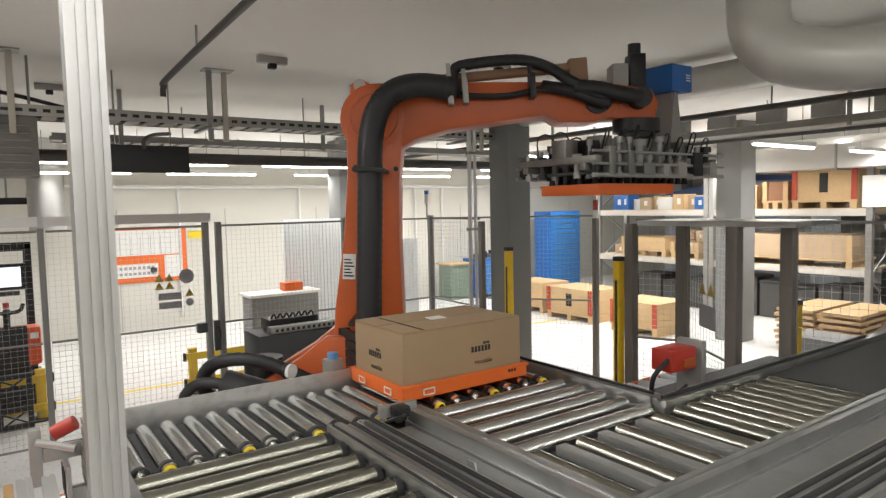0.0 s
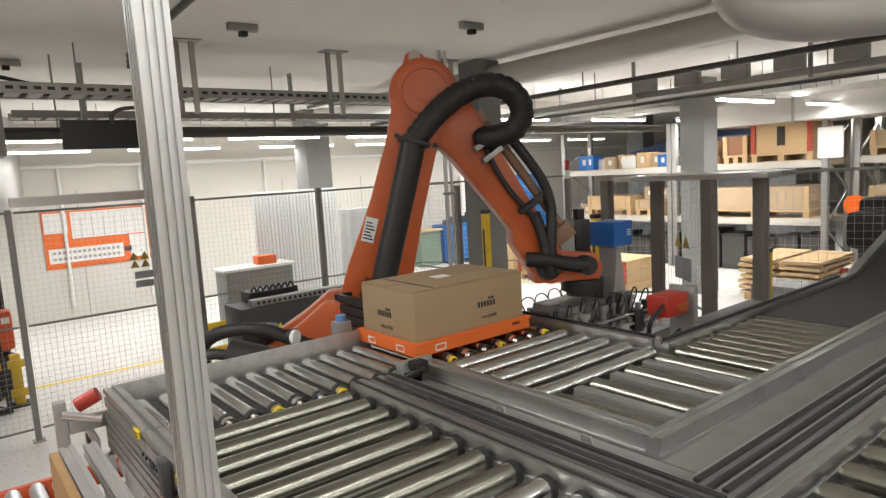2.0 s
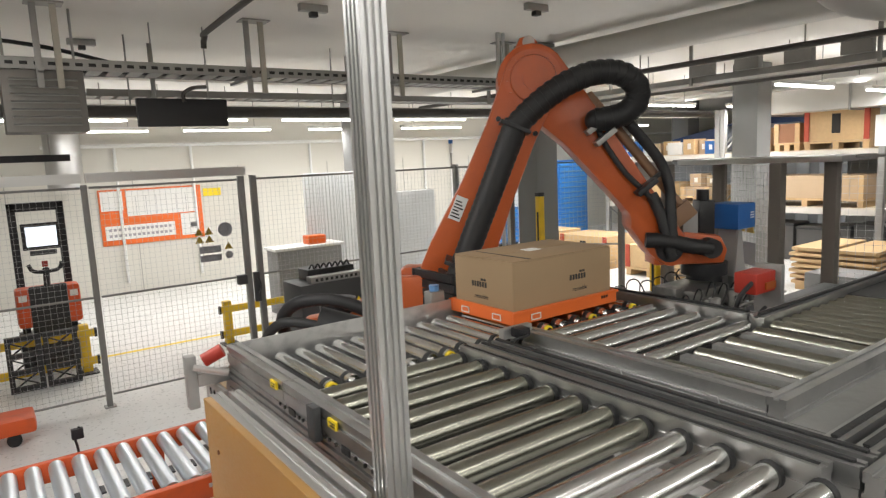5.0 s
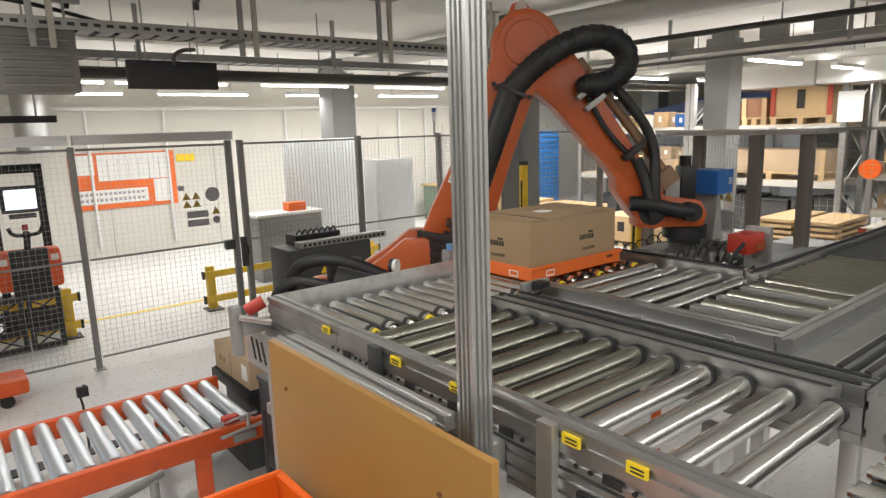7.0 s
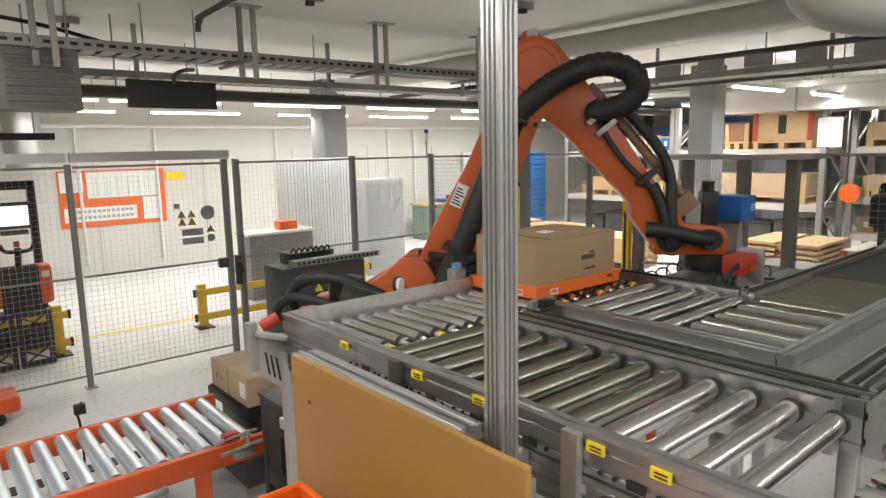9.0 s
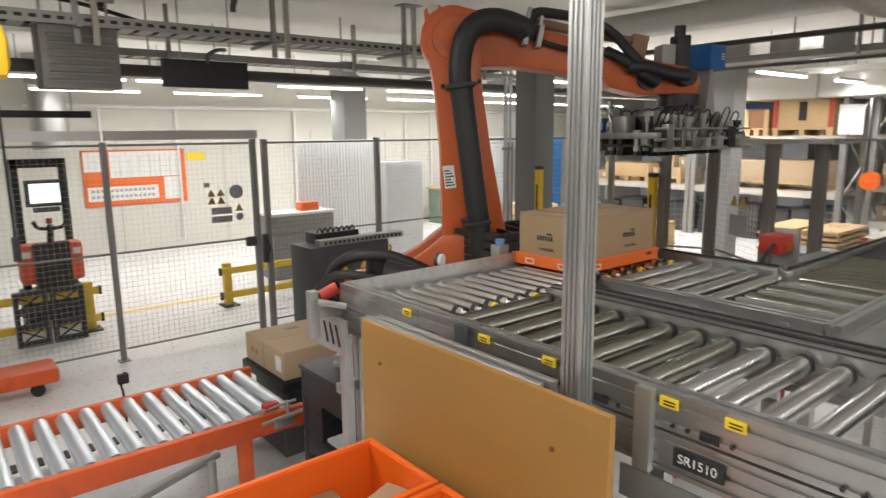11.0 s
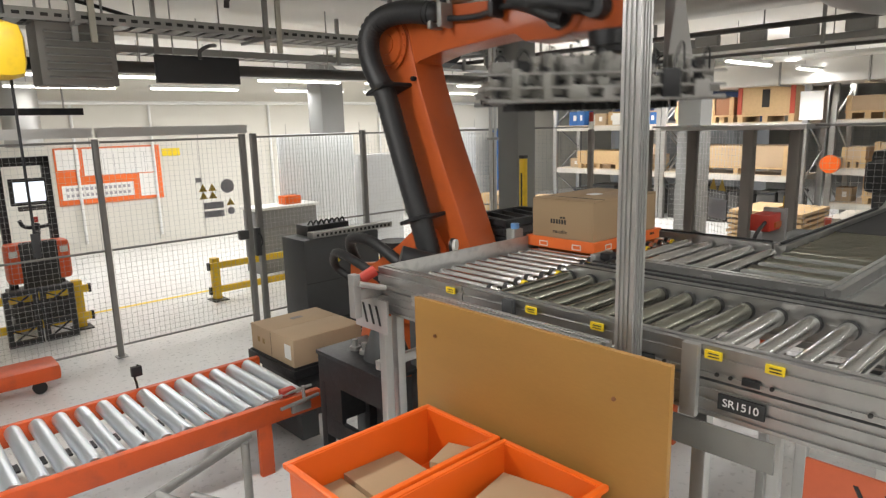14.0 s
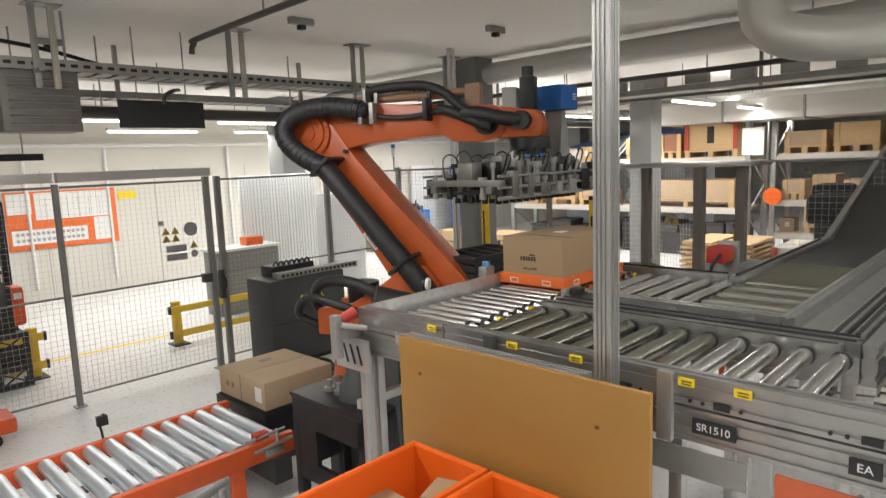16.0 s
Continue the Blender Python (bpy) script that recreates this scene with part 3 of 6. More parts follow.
bm = B()
box(bm, -0.28, -0.28, 0, 0.28, 0.28, 0.62, bevel=0.02)
rpart("pedestal", bm, DGREY)
bm = B()
cyl(bm, (0, 0, 0.62), (0, 0, 0.70), 0.40, 32)
cyl(bm, (0, 0, 0.70), (0, 0, 0.95), 0.34, 32, 0.30)
rpart("base", bm, ROBOT)
# carousel
bm = B()
cyl(bm, (0, 0, 0.95), (0, 0, 1.12), 0.33, 36)
prism(bm, [(-0.36, 1.08), (0.30, 1.08), (0.50, 1.30), (0.52, 1.45), (0.44, 1.57), (0.30, 1.57), (0.16, 1.46), (-0.10, 1.30), (-0.36, 1.26)], "y", 0.13, 0.27, bevel=0.02)
prism(bm, [(-0.36, 1.08), (0.30, 1.08), (0.50, 1.30), (0.52, 1.45), (0.44, 1.57), (0.30, 1.57), (0.16, 1.46), (-0.10, 1.30), (-0.36, 1.26)], "y", -0.20, -0.13, bevel=0.02)
carousel = rpart("carousel", bm, ROBOT)
bm = B()
cyl(bm, (A1, 0.26, H2), (A1, 0.47, H2), 0.13, 28)
cyl(bm, (A1, 0.47, H2), (A1, 0.52, H2), 0.10, 28)
rpart("drive_motor", bm, BLACKM, carousel, "black servo motor")
bm = B()
cyl(bm, (-0.1, 0.0, 1.12), (-0.1, 0.0, 1.42), 0.11, 24)
rpart("drive_motor", bm, BLACKM, carousel, "black servo motor")
bm = B()
tube(bm, [(-0.30, -0.05, 1.10), (-0.42, -0.10, 1.28), (-0.30, -0.22, 1.44), (-0.05, -0.26, 1.46), (0.22, -0.24, 1.34), (0.38, -0.18, 1.24)], 0.036, 12, 0.08)
rpart("foot_hose", bm, HOSE, carousel, "black ribbed hose behind the robot foot")
bm = B()
tube(bm, [(-0.30, -0.14, 1.10), (-0.48, -0.22, 1.22), (-0.34, -0.32, 1.36), (-0.08, -0.34, 1.32), (0.18, -0.30, 1.2)], 0.028, 12, 0.08)
rpart("foot_hose", bm, HOSE, carousel)
# lower link: side outline in joint space, z along the link


def arc(cx, cz, r, a0, a1, n=9):
    return [(cx + r * math.cos(radians(a0 + (a1 - a0) * k / (n - 1))), cz + r * math.sin(radians(a0 + (a1 - a0) * k / (n - 1)))) for k in range(n)]


bm = B()
prism(bm, arc(0.0, 0.0, 0.205, 190, 365) + [(0.185, 0.35), (0.155, 0.75), (0.145, L1 - 0.30)] + arc(0, L1, 0.165, -15, 195, 13) + [(-0.145, L1 - 0.30), (-0.155, 0.75), (-0.195, 0.35)], "y", -0.125, 0.125, bevel=0.018)
lower_link = rpart("lower_link", bm, ROBOT)
bm = B()
cyl(bm, (0, -0.145, L1), (0, -0.125, L1), 0.158, 40, 0.150)
cyl(bm, (0, -0.16, L1), (0, -0.145, L1), 0.122, 40, 0.128)
cyl(bm, (0, -0.168, L1), (0, -0.16, L1), 0.06, 28)
for k in range(14):
    a = 2 * math.pi * k / 14
    cyl(bm, (0.14 * math.cos(a), -0.155, L1 + 0.14 * math.sin(a)), (0.14 * math.cos(a), -0.144, L1 + 0.14 * math.sin(a)), 0.007, 8)
rpart("joint_cover", bm, ROBOT, lower_link, "round bolted joint cover")
for zz in (0.30, L1 - 0.30):
    bm = B()
    box(bm, -0.085, -0.355, zz, 0.085, -0.125, zz + 0.022, bevel=0.004)
    rpart("hose_bracket", bm, BLACKM, lower_link)
bm = B()
tube(bm, [(0.0, -0.26, -0.18), (0.015, -0.275, 0.2), (0.01, -0.28, 0.6), (0.0, -0.28, L1 - 0.26)], 0.066, 16, 0.05)
rpart("hose", bm, HOSE, lower_link, "thick black ribbed hose along the link")
bm = B()
box(bm, -0.155, -0.129, 0.52, -0.085, -0.1245, 0.66)
rpart("data_label", bm, PAPER, lower_link)
bm = B()
for k in range(6):
    box(bm, -0.148, -0.1305, 0.535 + 0.018 * k, -0.092 - 0.01 * (k % 3), -0.1288, 0.543 + 0.018 * k)
rpart("data_print", bm, PRINT, lower_link)
for sx in (0.125, -0.095):
    bm = B()
    cyl(bm, (sx, -0.125, L1 - 0.27), (sx, -0.155, L1 - 0.27), 0.014, 10)
    rpart("bolt", bm, BLACKM, lower_link)
bm = B()
prism(bm, [(-0.15, L1 + 0.04), (-0.02, L1 + 0.14), (-0.045, L1 + 0.205), (-0.10, L1 + 0.225), (-0.15, L1 + 0.19)], "y", -0.06, 0.06, bevel=0.012)
rpart("stop_lug", bm, ROBOT, lower_link)
bm = B()
cyl(bm, (-0.095, -0.07, L1 + 0.185), (-0.095, 0.07, L1 + 0.185), 0.034, 16)
rpart("buffer", bm, mat("buffer_grey", (0.5, 0.44, 0.40), 0.5), lower_link, "pale round end stop buffer")
# upper arm: x along the arm
bm = B()
prism(bm, arc(0.0, 0.0, 0.195, 95, 285, 13) + [(0.12, -0.17), (0.22, -0.125), (0.40, -0.09), (0.8, -0.065), (L2 - 0.30, -0.06), (L2 - 0.24, -0.105), (L2 - 0.05, -0.115)] + arc(L2, 0.0, 0.105, -80, 75, 8) + [(L2 - 0.2, 0.115), (0.8, 0.135), (0.25, 0.18)], "y", -0.115, 0.115, bevel=0.018)
arm = rpart("upper_arm", bm, ROBOT)
bm = B()
cyl(bm, (0, 0.115, 0), (0, 0.20, 0), 0.16, 32)
rpart("joint_housing", bm, ROBOT, arm)
bm = B()
cyl(bm, (0, 0.20, 0), (0, 0.40, 0), 0.115, 10)
cyl(bm, (0, 0.40, 0), (0, 0.44, 0), 0.09, 10)
for k in range(3):
    box(bm, -0.02, 0.24 + 0.06 * k, 0.112, 0.02, 0.27 + 0.06 * k, 0.13, bevel=0.003)
rpart("drive_motor", bm, BLACKM, arm, "black servo motor")
bm = B()
cyl(bm, (0.30, -0.06, 0.19), (L2 - 0.10, -0.06, 0.195), 0.028, 14)
box(bm, 0.26, -0.10, 0.15, 0.34, -0.02, 0.21, bevel=0.01)
box(bm, L2 - 0.16, -0.10, 0.10, L2 - 0.06, -0.02, 0.24, bevel=0.01)
rpart("tie_rod", bm, mat("tan_rod", (0.28, 0.16, 0.09), 0.5, vary=0.15, scale=8), arm, "brown tie rod along the arm")
bm = B()
tube(bm, [(0.38, -0.16, 0.13), (0.50, -0.15, 0.08), (0.72, -0.145, 0.06), (0.95, -0.145, 0.08), (1.08, -0.15, 0.03), (L2, -0.15, -0.02)], 0.016, 10, 0.06)
tube(bm, [(0.44, -0.10, 0.18), (0.46, -0.11, 0.235), (0.56, -0.12, 0.25), (0.80, -0.12, 0.25), (0.95, -0.13, 0.20), (1.05, -0.16, 0.12), (1.18, -0.17, 0.03), (L2 + 0.03, -0.16, 0.0)], 0.029, 12, 0.06)
tube(bm, [(0.92, -0.12, 0.10), (1.05, -0.15, 0.06), (1.2, -0.165, -0.01), (L2 + 0.02, -0.16, -0.03)], 0.032, 12, 0.06)
rpart("hose", bm, HOSE, arm, "black ribbed hoses clamped along the arm")
for cx in (0.42, 0.50, 0.86):
    bm = B()
    box(bm, cx - 0.015, -0.215, 0.03, cx + 0.015, -0.115, 0.16, bevel=0.004)
    box(bm, cx - 0.012, -0.135, 0.14, cx + 0.012, -0.115, 0.26, bevel=0.003)
    rpart("hose_clamp", bm, GALV if cx < 0.6 else BLACKM, arm)
bm = B()
for k in range(4):
    box(bm, 0.34 + 0.06 * k, 0.1145, -0.01, 0.385 + 0.06 * k, 0.1165, 0.045)
rpart("logo", bm, PRINT, arm, "dark mark printed on orange paint")
# wrist
bm = B()
prism(bm, [(-0.10, -0.10), (0.30, -0.10), (0.32, -0.02), (0.28, 0.06), (0.08, 0.09), (-0.10, 0.06)], "y", -0.10, 0.10, bevel=0.02)
wrist = rpart("wrist", bm, ROBOT)
bm = B()
cyl(bm, (0.22, 0, -0.17), (0.22, 0, -0.10), 0.13, 28)
cyl(bm, (0.22, 0, -0.20), (0.22, 0, -0.17), 0.10, 28)
cyl(bm, (-0.02, -0.14, 0.0), (-0.02, -0.10, 0.0), 0.075, 24)
rpart("flange", bm, BLACKM, wrist)
bm = B()
cyl(bm, (0.20, -0.19, 0.0), (0.20, -0.10, 0.0), 0.055, 20)
tube(bm, [(-0.16, -0.155, 0.06), (-0.04, -0.17, 0.05), (0.08, -0.17, 0.02), (0.20, -0.16, 0.0)], 0.042, 12, 0.06)
rpart("hose_end", bm, HOSE, wrist, "black hose end on the wrist")
bm = B()
box(bm, 0.17, -0.06, 0.06, 0.26, 0.06, 0.26, bevel=0.01)
cyl(bm, (0.21, 0, 0.26), (0.21, 0, 0.32), 0.035, 14)
rpart("servo", bm, BLACKM, wrist)
part_box = B()
box(part_box, 0.07, -0.085, 0.062, 0.155, 0.055, 0.20, bevel=0.004)
rpart("junction_box", part_box, mat("light_grey_box", (0.32, 0.31, 0.295), 0.5), wrist)
# gripper, seen from its own centre: z = 0 at the flange face
bm = B()
box(bm, -0.16, -0.14, -0.13, 0.18, 0.14, -0.02, bevel=0.01)
gripper = rpart("gripper", bm, SILVERCAP, None, "grey vacuum gripper with cylinders, clamps and hoses")
for gy in (-0.20, 0.20):
    bm = B()
    box(bm, -0.52, gy - 0.02, -0.20, 0.56, gy + 0.02, -0.165, bevel=0.004)
    rpart("long_beam", bm, SILVERCAP, gripper)
for gx in (-0.48, -0.24, 0.0, 0.24, 0.48):
    bm = B()
    box(bm, gx - 0.02, -0.27, -0.165, gx + 0.02, 0.27, -0.13, bevel=0.004)
    rpart("cross_beam", bm, SILVERCAP, gripper)
rng = random.Random(5)
LGREY = mat("light_grey_box", (0.32, 0.31, 0.295), 0.5)
for gy in (-0.235, 0.235, -0.12, 0.12):
    for k in range(12):
        gx = -0.47 + 0.083 * k + 0.012 * rng.random()
        bm = B()
        top = -0.02 - rng.random() * 0.12
        r = 0.008 + 0.012 * rng.random()
        cyl(bm, (gx, gy, -0.22), (gx, gy, top), r, 12)
        cyl(bm, (gx, gy, top - 0.03), (gx, gy, top), r * 1.7, 12)
        cyl(bm, (gx, gy, -0.235), (gx, gy, -0.205), 0.020, 12)
        rpart("cylinder", bm, rng.choice((BLACKM, SILVERCAP, GALV, LGREY)), gripper)
for k in range(14):
    gx, gy = -0.46 + 0.07 * k, -0.262 if k % 2 else 0.262
    bm = B()
    w, h = 0.018 + 0.028 * rng.random(), 0.05 + 0.09 * rng.random()
    box(bm, gx - w, gy - 0.022, -0.225, gx + w, gy + 0.022, -0.225 + h, bevel=0.004)
    rpart("clamp_block", bm, rng.choice((SILVERCAP, LGREY, BLACKM)), gripper)
for k in range(8):
    bm = B()
    gx, gy = -0.42 + 0.12 * k, -0.08 + 0.16 * rng.random()
    box(bm, gx - 0.045, gy - 0.05, -0.165, gx + 0.045, gy + 0.05, -0.06 + 0.07 * rng.random(), bevel=0.006)
    rpart("valve_block", bm, rng.choice((BLACKM, BLACKM, SILVERCAP)), gripper)
for k in range(16):
    bm = B()
    gx, gy = -0.44 + 0.06 * k, -0.20 if k % 2 else 0.18
    lift = 0.05 * rng.random()
    tube(bm, [(gx, gy, -0.12), (gx + 0.02, gy * 1.15, -0.04 + lift), (gx + 0.06, gy * 0.9, -0.02 + lift), (gx + 0.09, gy * 0.6, -0.10)], 0.0045, 6)
    rpart("air_line", bm, HOSE, gripper)
for gy in (-0.27, 0.27):
    for z, r in ((-0.225, 0.011), (-0.17, 0.008), (-0.11, 0.007)):
        bm = B()
        cyl(bm, (-0.52, gy, z), (0.56, gy, z), r, 10)
        rpart("guide_rod", bm, GALV, gripper)
bm = B()
cyl(bm, (0, 0, -0.265), (0, 0, -0.20), 0.018, 10, 0.009)
cup = finish("suction_cup", bm, RUBBER)
for k in range(13):
    for gy in (-0.15, -0.05, 0.05, 0.15):
        ob = new("suction_cup", cup)
        ob.parent = gripper
        ob.location = (-0.37 + 0.062 * k, gy, 0)
bm = B()
box(bm, -0.40, -0.18, -0.215, 0.42, 0.18, -0.200, bevel=0.003)
rpart("pad_plate", bm, DGREY, gripper)
bm = B()
box(bm, 0.40, -0.05, -0.16, 0.44, 0.07, 0.27, bevel=0.006)
prism(bm, [(0.36, -0.16), (0.52, -0.16), (0.47, 0.10), (0.44, 0.27), (0.41, 0.27)], "y", -0.058, -0.045)
rpart("mast", bm, LGREY, gripper)
bm = B()
box(bm, 0.33, -0.10, 0.27, 0.52, 0.10, 0.42, bevel=0.008)
blue_box = rpart("valve_box", bm, BLUE, gripper, "blue electrical box on the gripper mast")
for k in range(3):
    bm = B()
    box(bm, 0.46, -0.102, 0.33 + 0.015 * k, 0.50, -0.0995, 0.337 + 0.015 * k)
    rpart("mark", bm, PAPER, blue_box)
# the loop of hose over the elbow, in short rigid lengths
LOOP = 24
hose_loop = []
bm = B()
for k in range(3):
    cyl(bm, (0, 0, -0.036 + 0.024 * k), (0, 0, -0.012 + 0.024 * k), 0.066 if k != 1 else 0.062, 16)
bmesh.ops.create_uvsphere(bm, u_segments=14, v_segments=8, radius=0.060, matrix=Matrix.Translation((0, 0, 0.034)))
bmesh.ops.create_uvsphere(bm, u_segments=14, v_segments=8, radius=0.060, matrix=Matrix.Translation((0, 0, -0.034)))
loop_mesh = finish("hose_length", bm, HOSE)
for k in range(LOOP):
    ob = new("hose_length", loop_mesh)
    ob.parent = robot
    hose_loop.append(ob)
hose_loop[0]["label"] = "black ribbed hose looping over the elbow"

# the tray that the robot sets down
held_tray = new("order_tray", tray_mesh("held_tray", 0.60, 0.405, 0.055))
tagged(held_tray, "empty orange plastic tray that the robot sets down", "tray")

# seconds, turn of the base, lean of the link, rise of the arm (degrees), turn of the gripper
ARM = [
    (0.0, -35.5, 3.1, 3.5, 0), (0.5, -34.9, -4.9, 6.1, 0), (0.8, -40.5, -13.2, 4.9, 0), (1.0, -42.3, -19.0, 3.2, 0), (1.2, -38.1, -13.2, -5.3, 0),
    (1.4, -33.9, -0.2, -24.7, 0), (1.5, -33.4, 6.2, -39.2, 0), (1.7, -32.8, 13.5, -51.1, 0), (2.0, -32.6, 17.1, -56.4, 0), (2.5, -33.3, 18.8, -56.3, 0),
    (3.5, -36.7, 20.8, -53.8, 0), (4.0, -37.1, 22.1, -52.9, 0), (6.5, -39.3, 25.6, -51.3, 0), (7.0, -39.8, 21.3, -52.4, 0), (7.5, -41.5, 19.1, -52.1, 0),
    (8.0, -46.0, 22.5, -51.9, 0), (8.5, -48.5, 25.6, -52.6, 0), (9.4, -45.9, 20.7, -47.1, 0), (10.2, -39.9, 7.0, -29.0, 0), (10.8, -35.7, -2.7, -13.9, 0),
    (11.0, -36.7, -6.4, -10.9, 0), (11.5, -52.7, -22.0, -2.9, -20), (12.0, -98.8, -31.9, 11.0, -100), (12.2, -123.0, -34.3, 14.0, -140), (12.5, -158.3, -36.3, 17.2, -190),
    (12.7, -170.2, -40.2, 22.0, -218), (13.0, -174.3, -44.6, 25.0, -232), (13.2, -172.7, -42.6, 23.5, -226), (13.5, -144.9, -33.5, 17.2, -170), (13.7, -115.5, -25.6, 9.0, -115),
    (14.0, -86.0, -18.6, 1.3, -40), (14.2, -75.5, -23.0, -2.8, -15), (14.5, -68.3, -31.0, -3.6, 0), (15.0, -66.2, -34.3, -1.8, 0), (16.0, -66.2, -39.4, 0.3, 0)]


def arm_state(t):
    """Joint angles at t, on a smooth curve through the rows."""
    i = 0
    while i + 2 < len(ARM) and t > ARM[i + 1][0]:
        i += 1
    a, b = ARM[i], ARM[i + 1]
    p, n = ARM[max(i - 1, 0)], ARM[min(i + 2, len(ARM) - 1)]
    h = b[0] - a[0]
    u = (t - a[0]) / h
    out = []
    for k in range(1, 5):
        def slope(lo, mid, hi):
            if hi[0] == mid[0] or mid[0] == lo[0]:
                return 0.0
            s0, s1 = (mid[k] - lo[k]) / (mid[0] - lo[0]), (hi[k] - mid[k]) / (hi[0] - mid[0])
            return 0.0 if s0 * s1 <= 0 else 2 * s0 * s1 / (s0 + s1)
        m0, m1 = slope(p, a, b) * h, slope(a, b, n) * h
        out.append((2 * u ** 3 - 3 * u ** 2 + 1) * a[k] + (u ** 3 - 2 * u ** 2 + u) * m0 + (3 * u ** 2 - 2 * u ** 3) * b[k] + (u ** 3 - u ** 2) * m1)
    return out


def arm_poses(t):
    phi, q, e, psi = arm_state(t)
    turn = pose(0, 0, 0, 0, 0, phi)
    r3, z3 = A1 + L1 * math.sin(radians(q)), H2 + L1 * math.cos(radians(q))
    rw, zw = r3 + L2 * math.cos(radians(e)), z3 + L2 * math.sin(radians(e))
    link_m = turn @ pose(A1, 0, H2, 0, q, 0)
    arm_m = turn @ pose(r3, 0, z3, 0, -e, 0)
    wrist_m = turn @ pose(rw, 0, zw)
    g = wrist_m @ Vector((0.22, 0, -0.20))
    grip_m = Matrix.Translation(g) @ pose(0, 0, 0, 0, 0, psi) @ Matrix.Translation((-0.14, 0, 0))
    slack = max(-1.0, min(1.0, (q - e - 5) / 62))
    a = link_m @ Vector((0.0, -0.28, L1 - 0.29))
    b = arm_m @ Vector((0.40, -0.18, 0.12))
    fold = max(0.0, slack)
    da = (link_m.to_3x3() @ Vector((0.02 + 0.34 * fold + 0.80 * min(0.0, slack), 0, 1))).normalized()
    db = (arm_m.to_3x3() @ Vector((1 - 1.6 * fold, 0, -0.25 - 0.55 * fold))).normalized()
    reach_a = 0.34 + 0.26 * abs(slack) + 0.20 * fold
    reach_b = 0.28 + 0.34 * max(0.0, -slack) + 0.17 * fold
    side = turn.to_3x3() @ Vector((0, -0.03, 0))
    c1, c2 = a + da * reach_a + side, b - db * reach_b + side
    pts = []
    for k in range(61):
        u = k / 60
        pts.append((1 - u) ** 3 * a + 3 * u * (1 - u) ** 2 * c1 + 3 * u * u * (1 - u) * c2 + u ** 3 * b)
    lens = [0.0]
    for p0, p1 in zip(pts, pts[1:]):
        lens.append(lens[-1] + (p1 - p0).length)
    lengths = []
    for k in range(LOOP):
        s = lens[-1] * (k + 0.5) / LOOP
        j = max(i for i in range(60) if lens[i] <= s)
        f = (s - lens[j]) / max(1e-6, lens[j + 1] - lens[j])
        d = (pts[min(j + 2, 60)] - pts[max(j - 1, 0)]).normalized()
        lengths.append(Matrix.Translation(pts[j].lerp(pts[j + 1], f)) @ d.to_track_quat("Z", "Y").to_matrix().to_4x4())
    return turn, link_m, arm_m, wrist_m, grip_m, lengths


DROP = 2.2


def motions():
    times = [k / 10 for k in range(161)]
    states = [arm_poses(t) for t in times]
    for k, ob in enumerate((carousel, lower_link, arm, wrist, gripper)):
        walk(ob, [(t, s[k]) for t, s in zip(times, states)])
    for k, ob in enumerate(hose_loop):
        walk(ob, [(t, s[5][k]) for t, s in zip(times, states)])
    base = Matrix.Translation((BX, BY, 0))
    under = Matrix.Translation((-0.10, 0, -0.318))
    rows = [(t, base @ s[4] @ under) for t, s in zip(times, states) if t <= DROP]
    rows.append((16.0, rows[-1][1]))
    walk(held_tray, rows)

# ---- lower conveyor where trays are stacked ----
tray_conveyor = thing("orange_conveyor", (3.3, 2.6, 0), "orange framed roller conveyor behind the line", "conveyor")
for y in (2.30, 2.90):
    part("side_frame", boxed(2.4, y - 0.02, 0.92, 4.3, y + 0.02, 1.045, bevel=0.004), ORANGE, tray_conveyor)
me = roller_mesh("roller", 0.54, "y", 0.030, ROLLER_ZINC)
for k in range(15):
    piece("roller", me, tray_conveyor, (2.50 + 0.125 * k, 2.60, 1.066 - 0.030))
for lx in (2.6, 4.1):
    for y in (2.32, 2.88):
        part("leg", boxed(lx - 0.025, y - 0.02, 0, lx + 0.025, y + 0.02, 0.92, bevel=0.004), ORANGE, tray_conveyor)


# ---- safety fence ----
def wire_panel(bm, p, q, z0, z1, cell=0.05, w=0.0011):
    """A welded wire panel between two plan points."""
    p, q = Vector((*p, 0)), Vector((*q, 0))
    d = (q - p).normalized()
    n = Vector((-d.y, d.x, 0)) * w
    length = (q - p).length

    def bar(a, b, s, m):
        v = [bm.verts.new(c) for c in (a + s + m, a - s + m, a - s - m, a + s - m, b + s + m, b - s + m, b - s - m, b + s - m)]
        for i in range(4):
            bm.faces.new((v[i], v[(i + 1) % 4], v[4 + (i + 1) % 4], v[4 + i]))
    k = int(length / cell)
    for i in range(k + 1):
        a = p + d * (length * i / k)
        bar(a + Vector((0, 0, z0)), a + Vector((0, 0, z1)), d * w, n)
    k = int((z1 - z0) / cell)
    for i in range(k + 1):
        z = Vector((0, 0, z0 + (z1 - z0) * i / k))
        bar(p + z, q + z, Vector((0, 0, w)), n)


def fence_panel(p, q, label="grey wire mesh fence panel in a steel frame", z0=0.12, z1=2.11, mid=1.08, name="safety_fence"):
    ob = thing(name, ((p[0] + q[0]) / 2, (p[1] + q[1]) / 2, 0), label, "fence", "safety fence")
    bm = B()
    wire_panel(bm, p, q, z0, z1)
    part("wire_mesh", bm, FENCE, ob, smooth=False)
    d = (Vector((*q, 0)) - Vector((*p, 0)))
    for z in ((z0, z1, mid) if mid else (z0, z1)):
        bm = B()
        cyl(bm, (*p, z), (*q, z), 0.011, 8)
        part("frame_bar", bm, POSTGREY, ob)
    return ob


